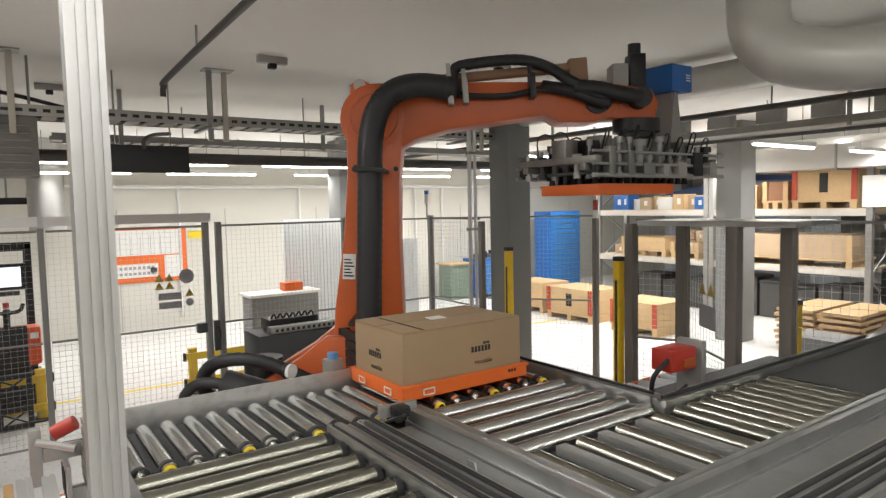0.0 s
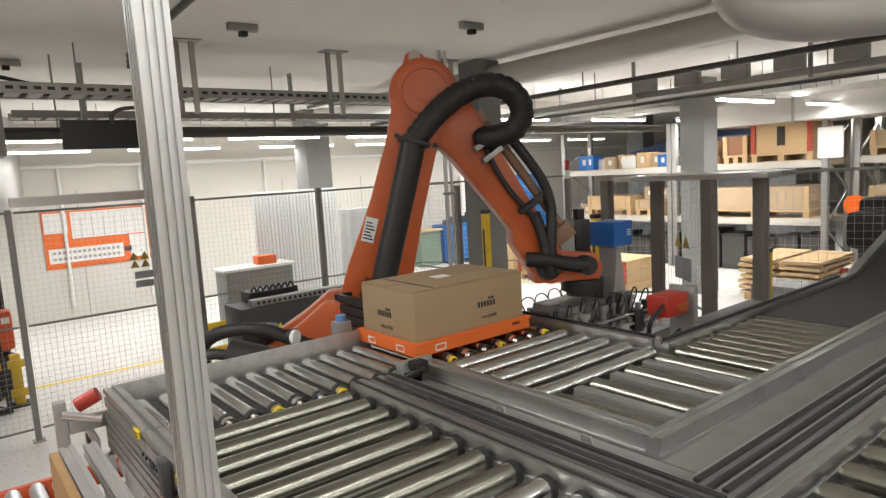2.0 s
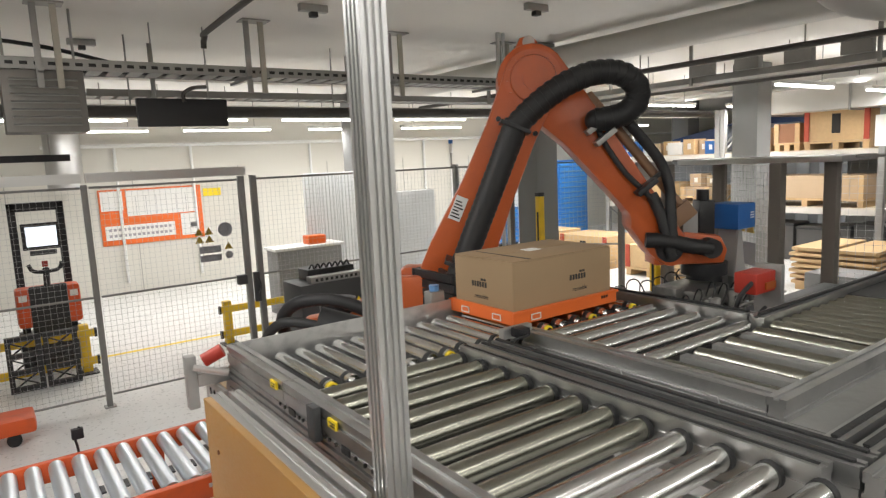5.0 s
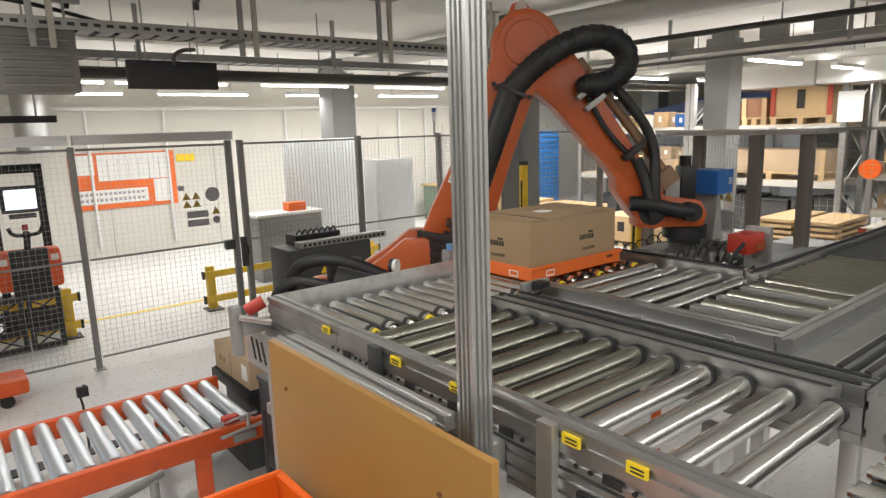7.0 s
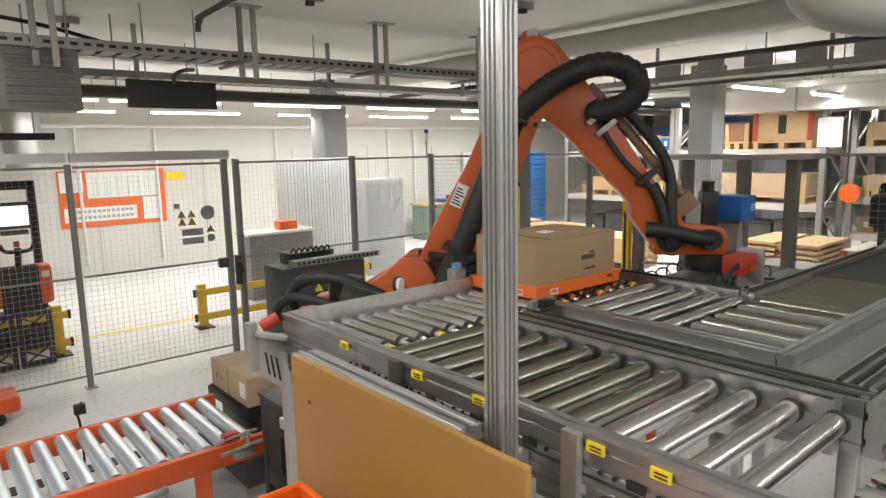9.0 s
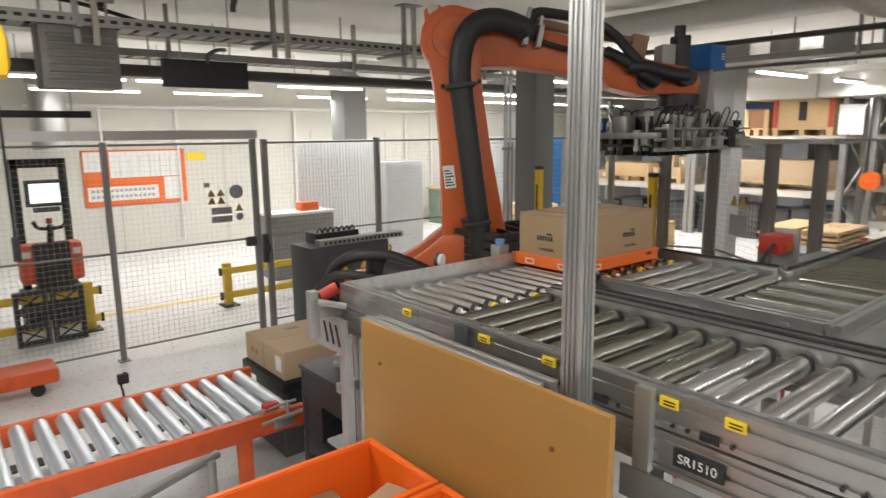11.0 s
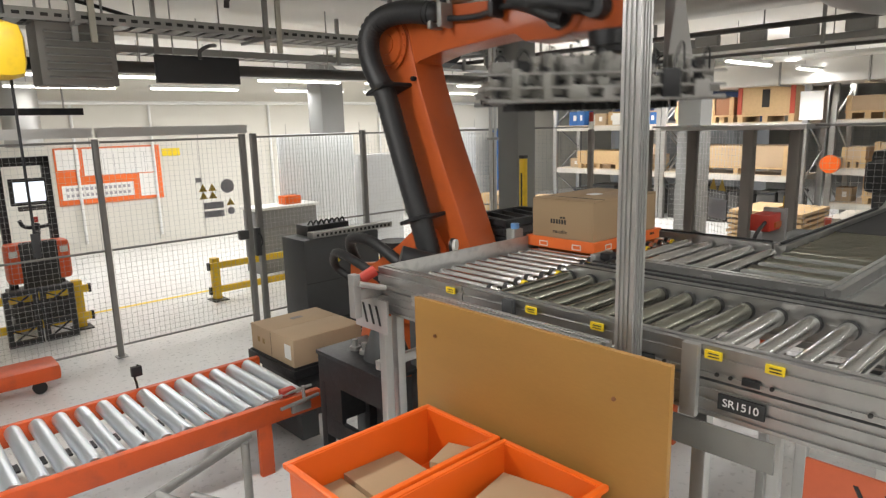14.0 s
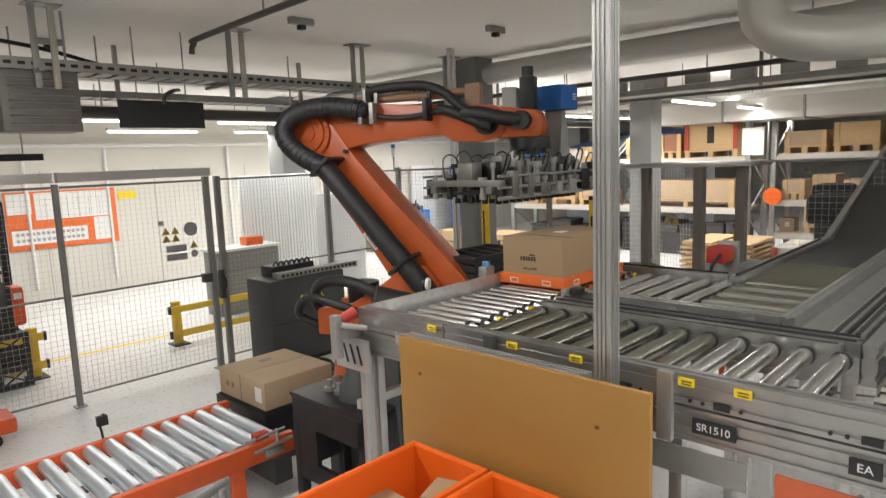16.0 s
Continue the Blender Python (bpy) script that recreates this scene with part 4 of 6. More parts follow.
def fence_post(x, y, w=0.06, h=2.15, material=None, label="dark grey square fence post"):
    ob = thing("fence_post", (x, y, 0), label, "post", "fence posts")
    part("tube", boxed(x - w / 2, y - w / 2, 0, x + w / 2, y + w / 2, h, bevel=0.004), material or POSTGREY, ob)
    part("foot_plate", boxed(x - w, y - w, 0, x + w, y + w, 0.012), GALV, ob)
    return ob


FY = 7.03
for x in (-2.6, -1.05, 1.90, 2.03, 3.50, 4.74):
    fence_post(x, FY)
fence_post(0.44, FY, 0.05, 2.14)
fence_panel((-2.57, FY), (-1.08, FY))
fence_panel((-1.02, FY), (0.41, FY))
gate = fence_panel((0.48, FY), (1.86, FY), "wide wire mesh gate with warning signs", name="safety_gate")
part("latch", boxed(1.77, FY - 0.05, 1.0, 1.869, FY + 0.02, 1.10, bevel=0.006), DGREY, gate)
fence_panel((2.07, FY), (3.47, FY))
fence_panel((3.53, FY), (4.71, FY))
for x0, x1 in ((-2.6, 0.42), (0.46, 1.95)):
    bm = B()
    extruded(bm, "x", x0, x1, FY - 0.045, 2.155, FY + 0.045, 2.245, 1)
    solo("gate_lintel", bm, ALU, "pale aluminium beam above the fence gate", "beam")
switch = thing("gate_switch", (2.0, FY - 0.05, 0.9), "grey safety switch with a handle on the gate post", "switch")
part("body", boxed(1.93, FY - 0.09, 0.80, 1.99, FY - 0.032, 1.12, bevel=0.008), DGREY, switch)
bm = B()
tube(bm, [(1.96, FY - 0.09, 0.90), (1.97, FY - 0.14, 0.94), (1.97, FY - 0.14, 1.02), (1.96, FY - 0.09, 1.06)], 0.008, 8)
part("handle", bm, BLACKM, switch)

# signs on the gate
warning_signs = thing("warning_signs", (1.6, FY + 0.03, 1.2), "faded grey and yellow safety signs fixed to the gate", "sign")
YS = FY + 0.02
for k, (x, z) in enumerate(((1.43, 1.60), (1.53, 1.60), (1.43, 1.52), (1.53, 1.52), (1.72, 1.43))):
    bm = B()
    prism(bm, [(x - 0.045, z - 0.04), (x + 0.045, z - 0.04), (x, z + 0.04)], "y", YS, YS + 0.003)
    part("triangle", bm, mat("dull_yellow", (0.38, 0.26, 0.04), 0.6), warning_signs)
mat("dull_grey_sign", (0.32, 0.32, 0.34), 0.6)
for x, z, r in ((1.70, 1.60, 0.075), (1.72, 1.33, 0.04)):
    bm = B()
    cyl(bm, (x, YS, z), (x, YS + 0.003, z), r, 28)
    part("round_sign", bm, MATS["dull_grey_sign"], warning_signs)
for x0, z0, x1, z1 in ((1.42, 1.37, 1.64, 1.44), (1.42, 1.28, 1.64, 1.35), (1.36, 1.66, 1.42, 1.71)):
    part("plate", boxed(x0, YS, z0, x1, YS + 0.003, z1), MATS["dull_grey_sign"], warning_signs)

# yellow notice and big board on the rear wall
notice = thing("notice_board", (2.45, Y1 - 0.02, 0.9), "white planning board with an orange border on the wall", "notice board")
part("backing", boxed(1.40, Y1 - 0.03, 0.92, 3.22, Y1 - 0.004, 1.95, bevel=0.003), mat("board_orange", (0.78, 0.16, 0.03), 0.5), notice)
for x0, z0, x1, z1 in ((1.43, 1.56, 1.80, 1.92), (1.86, 1.44, 3.10, 1.92), (1.46, 1.02, 2.68, 1.28), (2.80, 0.99, 3.10, 1.42)):
    part("sheet", boxed(x0, Y1 - 0.036, z0, x1, Y1 - 0.030, z1), PAPER, notice)
bm = B()
for r in range(2):
    for k in range(14):
        box(bm, 1.52 + 0.08 * k, Y1 - 0.040, 1.07 + 0.11 * r, 1.57 + 0.08 * k, Y1 - 0.0362, 1.12 + 0.11 * r)
for k in range(6):
    box(bm, 2.02 + 0.18 * k, Y1 - 0.040, 1.45, 2.026 + 0.18 * k, Y1 - 0.0362, 1.82)
tagged(part("entry", bm, mat("grey_print", (0.35, 0.33, 0.36), 0.8), notice), kind="stuff")
yl = thing("yellow_notice", (3.6, Y1, 1.7), "small yellow notice on the wall", "sign")
part("sheet", boxed(3.27, Y1 - 0.014, 1.72, 3.62, Y1 - 0.004, 1.87), LABEL_Y, yl)

# right-hand run of posts and light curtains
for x, y in ((4.70, 5.92), (4.66, 3.77), (4.84, 3.38), (4.38, 2.65), (4.51, 2.33), (6.02, 5.38)):
    fence_post(x, y, 0.085 if y < 4 else 0.06, 2.08, mat("brown_grey_post", (0.19, 0.17, 0.15), 0.5, 0.2, vary=0.12, scale=6), "tall brown-grey post of the cell opening")
fence_panel((4.74, 7.08), (4.70, 5.95))
fence_panel((4.68, 3.73), (4.82, 3.41))
fence_panel((4.84, 3.33), (4.42, 2.69))
fence_panel((4.52, 2.28), (4.9, 0.9))
fence_panel((6.02, 5.41), (4.78, 7.08))
bm = B()
box(bm, 4.33, 2.2, 2.08, 4.9, 3.45, 2.12, bevel=0.004)
solo("frame_top", bm, ALU, "aluminium frame across the post tops", "beam")
for x, y, h in ((4.62, 5.36, 1.80), (4.60, 3.86, 1.78), (5.0, 2.52, 1.50)):
    ob = thing("light_curtain", (x, y, 0), "yellow light curtain column with a black cap", "light curtain", "light curtains")
    part("housing", boxed(x - 0.035, y - 0.035, 0.03, x + 0.035, y + 0.035, h - 0.03, bevel=0.006), YELLOW, ob)
    part("cap", boxed(x - 0.037, y - 0.037, h - 0.03, x + 0.037, y + 0.037, h + 0.01, bevel=0.004), BLACKP, ob)
    part("foot", boxed(x - 0.06, y - 0.06, 0, x + 0.06, y + 0.06, 0.03), DGREY, ob)
    part("lens_strip", boxed(x - 0.038, y - 0.012, 0.2, x - 0.0345, y + 0.012, h - 0.2), BLACKP, ob)
ob = thing("signal_lamp", (4.74, 7.11, 2.09), "slim signal lamp with a blue and white top on the fence", "signal lamp")
bm = B()
cyl(bm, (4.74, 7.11, 2.09), (4.74, 7.11, 2.30), 0.012, 10)
part("pole", bm, GALV, ob)
bm = B()
cyl(bm, (4.74, 7.11, 2.30), (4.74, 7.11, 2.42), 0.028, 14)
part("lens", bm, PAPER, ob)
bm = B()
cyl(bm, (4.74, 7.11, 2.42), (4.74, 7.11, 2.47), 0.028, 14)
part("blue_lens", bm, BLUE, ob)
ob = thing("signal_lamp", (6.02, 5.38, 2.08), "signal lamp with a red lens on the fence post", "signal lamp")
bm = B()
cyl(bm, (6.02, 5.38, 2.08), (6.02, 5.38, 2.18), 0.03, 14)
part("white_lens", bm, PAPER, ob)
bm = B()
cyl(bm, (6.02, 5.38, 2.18), (6.02, 5.38, 2.30), 0.03, 14)
part("red_lens", bm, RED, ob)

conduit = thing("conduit_post", (4.24, 5.51, 0), "pair of slim aluminium conduits rising to the ceiling", "conduit")
for dx, r in ((0.0, 0.022), (0.075, 0.018)):
    bm = B()
    cyl(bm, (4.22 + dx, 5.51, 0), (4.22 + dx, 5.51, CZ), r, 12)
    part("tube", bm, ALU, conduit)
for z in (1.1, 2.0, 2.8):
    part("clip", boxed(4.19, 5.485, z, 4.325, 5.54, z + 0.03, bevel=0.003), GALV, conduit)
far_signs = thing("warning_signs", (4.6, 2.9, 1.3), "yellow triangles and a grey plate on the cell fence", "sign")
FD = Vector((4.42 - 4.84, 2.69 - 3.33, 0)).normalized()
FN = Vector((FD.y, -FD.x, 0)) * 0.016
for k in range(2):
    c = Vector((4.66, 3.056, 1.58)) + FD * (0.14 * k) + FN
    bm = B()
    vs = [bm.verts.new(c + FD * u + Vector((0, 0, w)) + FN * e) for e in (0, 0.2) for u, w in ((-0.06, -0.05), (0.06, -0.05), (0, 0.055))]
    bm.faces.new(vs[:3])
    bm.faces.new(vs[3:][::-1])
    for a in range(3):
        bm.faces.new((vs[a], vs[3 + a], vs[3 + (a + 1) % 3], vs[(a + 1) % 3]))
    part("triangle", bm, mat("dull_yellow", (0.38, 0.26, 0.04), 0.6), far_signs)
bm = B()
box(bm, -0.14, -0.002, -0.09, 0.14, 0.002, 0.09, m=Matrix.Translation(Vector((4.615, 2.99, 1.36)) + FN) @ pose(0, 0, 0, 0, 0, math.degrees(math.atan2(FD.y, FD.x))))
part("plate", bm, MATS["dull_grey_sign"], far_signs)
drop = thing("ceiling_duct", (0.85, 12.6, 2.0), "round shiny metal duct dropping from the ceiling", "duct")
for z0, z1, r in ((2.0, CZ - 0.005, 0.27), (2.55, 2.60, 0.285), (3.05, 3.10, 0.285)):
    bm = B()
    cyl(bm, (0.85, 12.6, z0), (0.85, 12.6, z1), r, 28)
    part("pipe" if r < 0.28 else "collar", bm, ALU, drop)

# red scanner beside the line
scanner = thing("red_scanner", (2.3, 1.62, 1.6), "red scanner housing on a bracket beside the conveyor", "scanner")
part("housing", boxed(2.26, 1.66, 1.585, 2.42, 1.76, 1.675, bevel=0.006), RED, scanner)
part("window", boxed(2.33, 1.652, 1.60, 2.41, 1.661, 1.63), mat("dark_orange", (0.35, 0.09, 0.02), 0.4), scanner)
part("bracket", boxed(2.43, 1.64, 1.2, 2.46, 1.76, 1.695, bevel=0.003), GALV, scanner)
part("stem", boxed(2.41, 1.52, 1.45, 2.45, 1.70, 1.50, bevel=0.003), GALV, scanner)
bm = B()
tube(bm, [(2.27, 1.68, 1.64), (2.20, 1.70, 1.58), (2.22, 1.72, 1.50), (2.34, 1.72, 1.46), (2.42, 1.70, 1.5)], 0.010, 8)
part("cable", bm, HOSE, scanner)

# small parts on the line: red limit switch, valve, sensor bracket
bm = B()
red_switch = thing("limit_switch", (0.2, 2.45, 1.5), "red capped roller switch on a steel bracket at the conveyor corner", "switch")
part("bracket", boxed(0.165, 2.435, 1.50, 0.272, 2.465, 1.545, bevel=0.004), STEEL, red_switch)
cyl(bm, (0.15, 2.42, 1.575), (0.25, 2.38, 1.545), 0.012, 10)
part("pin", bm, ALU, red_switch)
bm = B()
cyl(bm, (0.20, 2.48, 1.575), (0.26, 2.46, 1.605), 0.024, 14)
part("cap", bm, RED, red_switch)
part("holder", boxed(0.130, 2.43, 1.43, 0.164, 2.47, 1.61, bevel=0.003), STEEL, red_switch)
bm = B()
valve = thing("air_valve", (1.18, 2.52, 1.62), "small blue air valve on the guide wall", "valve")
part("body", boxed(1.15, 2.473, 1.60, 1.22, 2.53, 1.66, bevel=0.006), GALV, valve)
cyl(bm, (1.185, 2.50, 1.66), (1.185, 2.50, 1.685), 0.022, 14)
part("knob", bm, mat("light_blue", (0.12, 0.26, 0.5), 0.4), valve)
sensor = thing("sensor_bracket", (1.17, 1.98, 1.57), "steel sensor bracket with a cable at the conveyor corner", "sensor")
part("plate", boxed(1.10, 1.955, 1.568, 1.24, 1.982, 1.606, bevel=0.003), STEEL, sensor)
part("block", boxed(1.13, 1.90, 1.578, 1.18, 1.95, 1.612, bevel=0.004), BLACKM, sensor)
bm = B()
tube(bm, [(1.15, 1.90, 1.59), (1.13, 1.86, 1.60), (1.10, 1.88, 1.59), (1.08, 1.93, 1.56)], 0.005, 8)
part("cable", bm, HOSE, sensor)

# pressure gauge and regulator by the robot foot
gauge = thing("air_regulator", (1.15, 3.02, 1.3), "black air regulator with a round dial gauge", "gauge")
bm = B()
cyl(bm, (1.08, 3.0, 1.40), (0.92, 3.12, 1.46), 0.075, 20)
cyl(bm, (1.08, 3.0, 1.40), (1.14, 2.95, 1.38), 0.05, 18)
part("body", bm, BLACKP, gauge)
bm = B()
cyl(bm, (1.18, 2.93, 1.52), (1.17, 2.95, 1.52), 0.034, 24)
part("dial", bm, PAPER, gauge)
bm = B()
cyl(bm, (1.172, 2.945, 1.52), (1.165, 2.96, 1.52), 0.039, 24)
cyl(bm, (1.16, 2.96, 1.40), (1.16, 2.96, 1.49), 0.01, 8)
part("bezel", bm, BLACKM, gauge)
part("stand", boxed(0.95, 2.98, 0.0, 1.10, 3.10, 1.36, bevel=0.01), DGREY, gauge)
part("yellow_tag", boxed(1.02, 2.985, 1.42, 1.05, 2.992, 1.47), LABEL_Y, gauge)

# stack of black trays
stack = []
for k in range(6):
    z = 1.30 + 0.052 * k
    ob = thing("black_tray", (1.90, 3.12, z), "black plastic pallet tray in a stack", "tray", "stacked black trays")
    bm = B()
    x0, y0, x1, y1 = 1.62, 2.95, 2.22, 3.35
    for a in ((x0, y0, x1, y0 + 0.03), (x0, y1 - 0.03, x1, y1), (x0, y0 + 0.03, x0 + 0.03, y1 - 0.03), (x1 - 0.03, y0 + 0.03, x1, y1 - 0.03)):
        box(bm, a[0], a[1], z, a[2], a[3], z + 0.046, bevel=0.004)
    for j in range(5):
        u = x0 + 0.03 + 0.58 * j / 5
        prism(bm, [(u, y0 + 0.03), (u + 0.02, y0 + 0.03), (u + 0.13, y1 - 0.03), (u + 0.11, y1 - 0.03)], "z", z + 0.012, z + 0.040)
    part("lattice", bm, BLACKP, ob)
stand = thing("stack_stand", (1.92, 3.15, 0), "dark steel stand under the tray stack", "stand")
part("top", boxed(1.62, 2.95, 1.26, 2.22, 3.35, 1.298, bevel=0.004), BLACKM, stand)
for x in (1.65, 2.19):
    for y in (2.98, 3.32):
        part("leg", boxed(x - 0.02, y - 0.02, 0, x + 0.02, y + 0.02, 1.26), BLACKM, stand)

# ---- lower left: orange conveyor, carton, table, bins ----
OZ = 0.47
orange_conveyor = thing("orange_conveyor", (-0.8, 4.39, 0), "orange framed floor conveyor with zinc rollers", "conveyor")
for y in (3.95, 4.82):
    part("side_frame", boxed(-3.2, y - 0.025, OZ - 0.13, 0.83, y + 0.025, OZ, bevel=0.004), ORANGE, orange_conveyor, "orange painted steel side frame")
me = roller_mesh("roller", 0.80, "y", 0.046, ROLLER_ZINC, 20)
for k in range(31):
    piece("roller", me, orange_conveyor, (0.72 - 0.126 * k, 4.385, OZ - 0.038))
me = finish("strip", boxed(-0.015, -0.05, -0.01, 0.015, 0.05, 0.0), BLACKM)
for k in range(30):
    piece("strip", me, orange_conveyor, (0.655 - 0.126 * k, 4.30, OZ - 0.05))
for lx in (-2.9, -1.0, 0.42):
    for y in (3.95, 4.82):
        part("leg", boxed(lx - 0.045, y - 0.02, 0, lx + 0.045, y + 0.02, OZ - 0.13, bevel=0.004), ORANGE, orange_conveyor)
part("end_plate", boxed(0.70, 3.97, 0.12, 0.83, 4.80, 0.30), DGREY, orange_conveyor)
ob = thing("red_stop", (0.62, 3.99, OZ), "small red sensor on steel rods at the conveyor edge", "sensor")
part("head", boxed(0.56, 3.94, OZ + 0.012, 0.66, 4.0, OZ + 0.055, bevel=0.008), RED, ob)
bm = B()
cyl(bm, (0.50, 3.96, OZ + 0.02), (0.76, 3.92, OZ + 0.05), 0.010, 8)
cyl(bm, (0.52, 3.90, OZ - 0.04), (0.80, 3.90, OZ - 0.02), 0.012, 8)
cyl(bm, (0.70, 3.92, OZ - 0.10), (0.70, 3.92, OZ + 0.06), 0.012, 8)
box(bm, 0.60, 3.90, OZ - 0.10, 0.74, 3.924, OZ - 0.05, bevel=0.004)
part("rod", bm, STEEL, ob)
ob = thing("hook_stand", (0.03, 4.95, 0), "thin black cable stand beside the conveyor", "stand")
bm = B()
tube(bm, [(-0.02, 4.95, 0.0), (-0.02, 4.95, 0.42), (-0.03, 4.95, 0.52), (0.0, 4.95, 0.60)], 0.008, 8)
box(bm, -0.05, 4.93, 0.52, 0.02, 4.97, 0.59, bevel=0.006)
part("stem", bm, BLACKM, ob)
turntable = thing("lift_table", (1.35, 4.85, 0), "dark low lift table holding the flat carton", "table")
part("top", boxed(0.90, 4.40, 0.36, 1.58, 5.14, 0.432, bevel=0.006), BLACKM, turntable)
part("body", boxed(0.97, 4.47, 0, 1.50, 5.06, 0.36, bevel=0.01), DGREY, turntable)
flat_carton = thing("flat_carton", (1.23, 4.77, 0.433), "flat light brown carton with a white label", "carton")
FX0, FX1, FY0, FY1, FZ0, FZ1 = 0.925, 1.535, 4.43, 5.10, 0.447, 0.655
part("body", boxed(FX0, FY0, FZ0, FX1, FY1, FZ1, bevel=0.004), CARD_LIGHT, flat_carton)
part("base_board", boxed(FX0 - 0.01, FY0 - 0.01, 0.433, FX1 + 0.01, FY1 + 0.01, 0.446), BLACKP, flat_carton)
for y0, y1 in ((FY0 + 0.002, 4.772), (4.778, FY1 - 0.002)):
    part("flap", boxed(FX0 + 0.002, y0, FZ1, FX1 - 0.002, y1, FZ1 + 0.004, bevel=0.001), CARD_LIGHT, flat_carton)
part("seam", boxed(FX0 - 0.001, 4.773, FZ0, FX0 + 0.001, 4.777, FZ1), PRINT, flat_carton)
part("label_sheet", boxed(FX0 - 0.0035, 4.47, 0.50, FX0, 4.56, 0.61), PAPER, flat_carton)
part("tape", boxed(1.20, 4.92, FZ1 + 0.0045, 1.30, 4.97, FZ1 + 0.0065), mat("grey_tape", (0.25, 0.22, 0.2), 0.6), flat_carton)
for k in range(2):
    part("print", boxed(FX0 - 0.0035, 4.88 + 0.08 * k, 0.53, FX0, 4.91 + 0.08 * k, 0.57), mat("tan_print", (0.3, 0.2, 0.08), 0.8), flat_carton)

# black steel table
TX0, TX1, TY0, TY1, TZ1 = 0.70, 1.10, 3.02, 3.73, 0.83
black_table = thing("steel_table", (0.9, 3.4, 0), "black steel machine table with open sides", "table")
part("top", boxed(TX0, TY0, TZ1 - 0.025, TX1, TY1, TZ1, bevel=0.003), BLACKM, black_table)
part("apron", boxed(TX0 + 0.01, TY0 + 0.01, TZ1 - 0.20, TX0 + 0.025, TY1 - 0.01, TZ1 - 0.026), BLACKM, black_table)
part("apron", boxed(TX0 + 0.026, TY1 - 0.02, 0.30, TX1 - 0.01, TY1 - 0.008, TZ1 - 0.026), BLACKM, black_table)
for x in (TX0 + 0.04, TX1 - 0.03):
    for y in (TY0 + 0.03, TY1 - 0.035):
        part("leg", boxed(x - 0.03, y - 0.03, 0, x + 0.03, y + 0.03, TZ1 - 0.026, bevel=0.003), BLACKM, black_table)
part("lower_beam", boxed(TX0 + 0.01, TY0 + 0.06, 0.28, TX0 + 0.045, TY1 - 0.065, 0.40, bevel=0.003), BLACKM, black_table)
part("gusset", boxed(TX0 + 0.013, TY1 - 0.24, 0.40, TX0 + 0.043, TY1 - 0.065, TZ1 - 0.20), BLACKM, black_table)
clamp = thing("pipe_clamp", (0.92, 3.3, TZ1), "grey cast clamp bolted on the black table", "clamp")
bm = B()
cyl(bm, (0.93, 3.30, TZ1 + 0.001), (0.93, 3.30, TZ1 + 0.045), 0.14, 24, 0.13)
cyl(bm, (0.93, 3.30, TZ1 + 0.045), (0.93, 3.30, TZ1 + 0.23), 0.13, 24, 0.07)
part("casting", bm, DGREY, clamp)
for y in (3.44, 3.54):
    bm = B()
    cyl(bm, (0.87, y, TZ1 + 0.001), (0.87, y, TZ1 + 0.025), 0.034, 14)
    cyl(bm, (0.87, y, TZ1 + 0.025), (0.87, y, TZ1 + 0.07), 0.018, 12)
    part("bolt", bm, GALV, clamp)
coil = thing("cable_coil", (2.35, 6.0, 0), "coiled black cable lying on the floor", "cable")
for k in range(4):
    bm = B()
    r = 0.28 - 0.02 * (k % 2)
    pts = [(2.35 + r * math.cos(a), 6.0 + r * math.sin(a), 0.02 + 0.03 * k) for a in (2 * math.pi * j / 14 for j in range(15))]
    tube(bm, pts, 0.016, 8)
    part("turn", bm, HOSE, coil)

# slotted bracket at the board's far end
slotted = thing("slotted_bracket", (0.3, 2.36, 1.0), "pale slotted sheet bracket on an aluminium upright", "bracket")
part("sheet", boxed(0.22, 2.34, 1.36, 0.232, 2.56, 1.50, bevel=0.002), ALU, slotted)
for k in range(3):
    bm = B()
    c = 2.38 + 0.045 * k
    prism(bm, [(c, 1.39), (c + 0.010, 1.39), (c + 0.035, 1.47), (c + 0.025, 1.47)], "x", 0.2165, 0.2205)
    part("slot", bm, RUBBER, slotted)
part("upright", boxed(0.235, 2.38, 0.0, 0.275, 2.42, 1.42, bevel=0.004), ALU, slotted)
part("upright", boxed(0.30, 2.38, 0.0, 0.34, 2.42, 1.42, bevel=0.004), ALU, slotted)
part("crossbar", boxed(0.235, 2.425, 1.18, 0.62, 2.455, 1.22, bevel=0.003), ALU, slotted)


def open_bin(name, x0, y0, x1, y1, z0, z1):
    ob = thing(name, ((x0 + x1) / 2, (y0 + y1) / 2, z0), "bright orange plastic bin with offcuts of cardboard", "bin", "orange bins")
    bm = B()
    ring = []
    for inset, z in ((0.0, z0), (0.0, z1), (0.008, z1), (0.008, z0 + 0.008)):
        ring.append([bm.verts.new((x, y, z)) for x, y in ((x0 + inset, y0 + inset), (x1 - inset, y0 + inset), (x1 - inset, y1 - inset), (x0 + inset, y1 - inset))])
    for a, b in zip(ring, ring[1:]):
        for k in range(4):
            bm.faces.new((a[k], a[(k + 1) % 4], b[(k + 1) % 4], b[k]))
    bm.faces.new(ring[0][::-1])
    bm.faces.new(ring[-1])
    part("shell", bm, BIN, ob)
    bm = B()
    for a in ((x0 - 0.014, y0 - 0.014, x1 + 0.014, y0 + 0.004), (x0 - 0.014, y1 - 0.004, x1 + 0.014, y1 + 0.014), (x0 - 0.014, y0 + 0.004, x0 + 0.004, y1 - 0.004), (x1 - 0.004, y0 + 0.004, x1 + 0.014, y1 - 0.004)):
        box(bm, a[0], a[1], z1 - 0.012, a[2], a[3], z1 + 0.004, bevel=0.004)
    part("rim", bm, BIN, ob)
    return ob


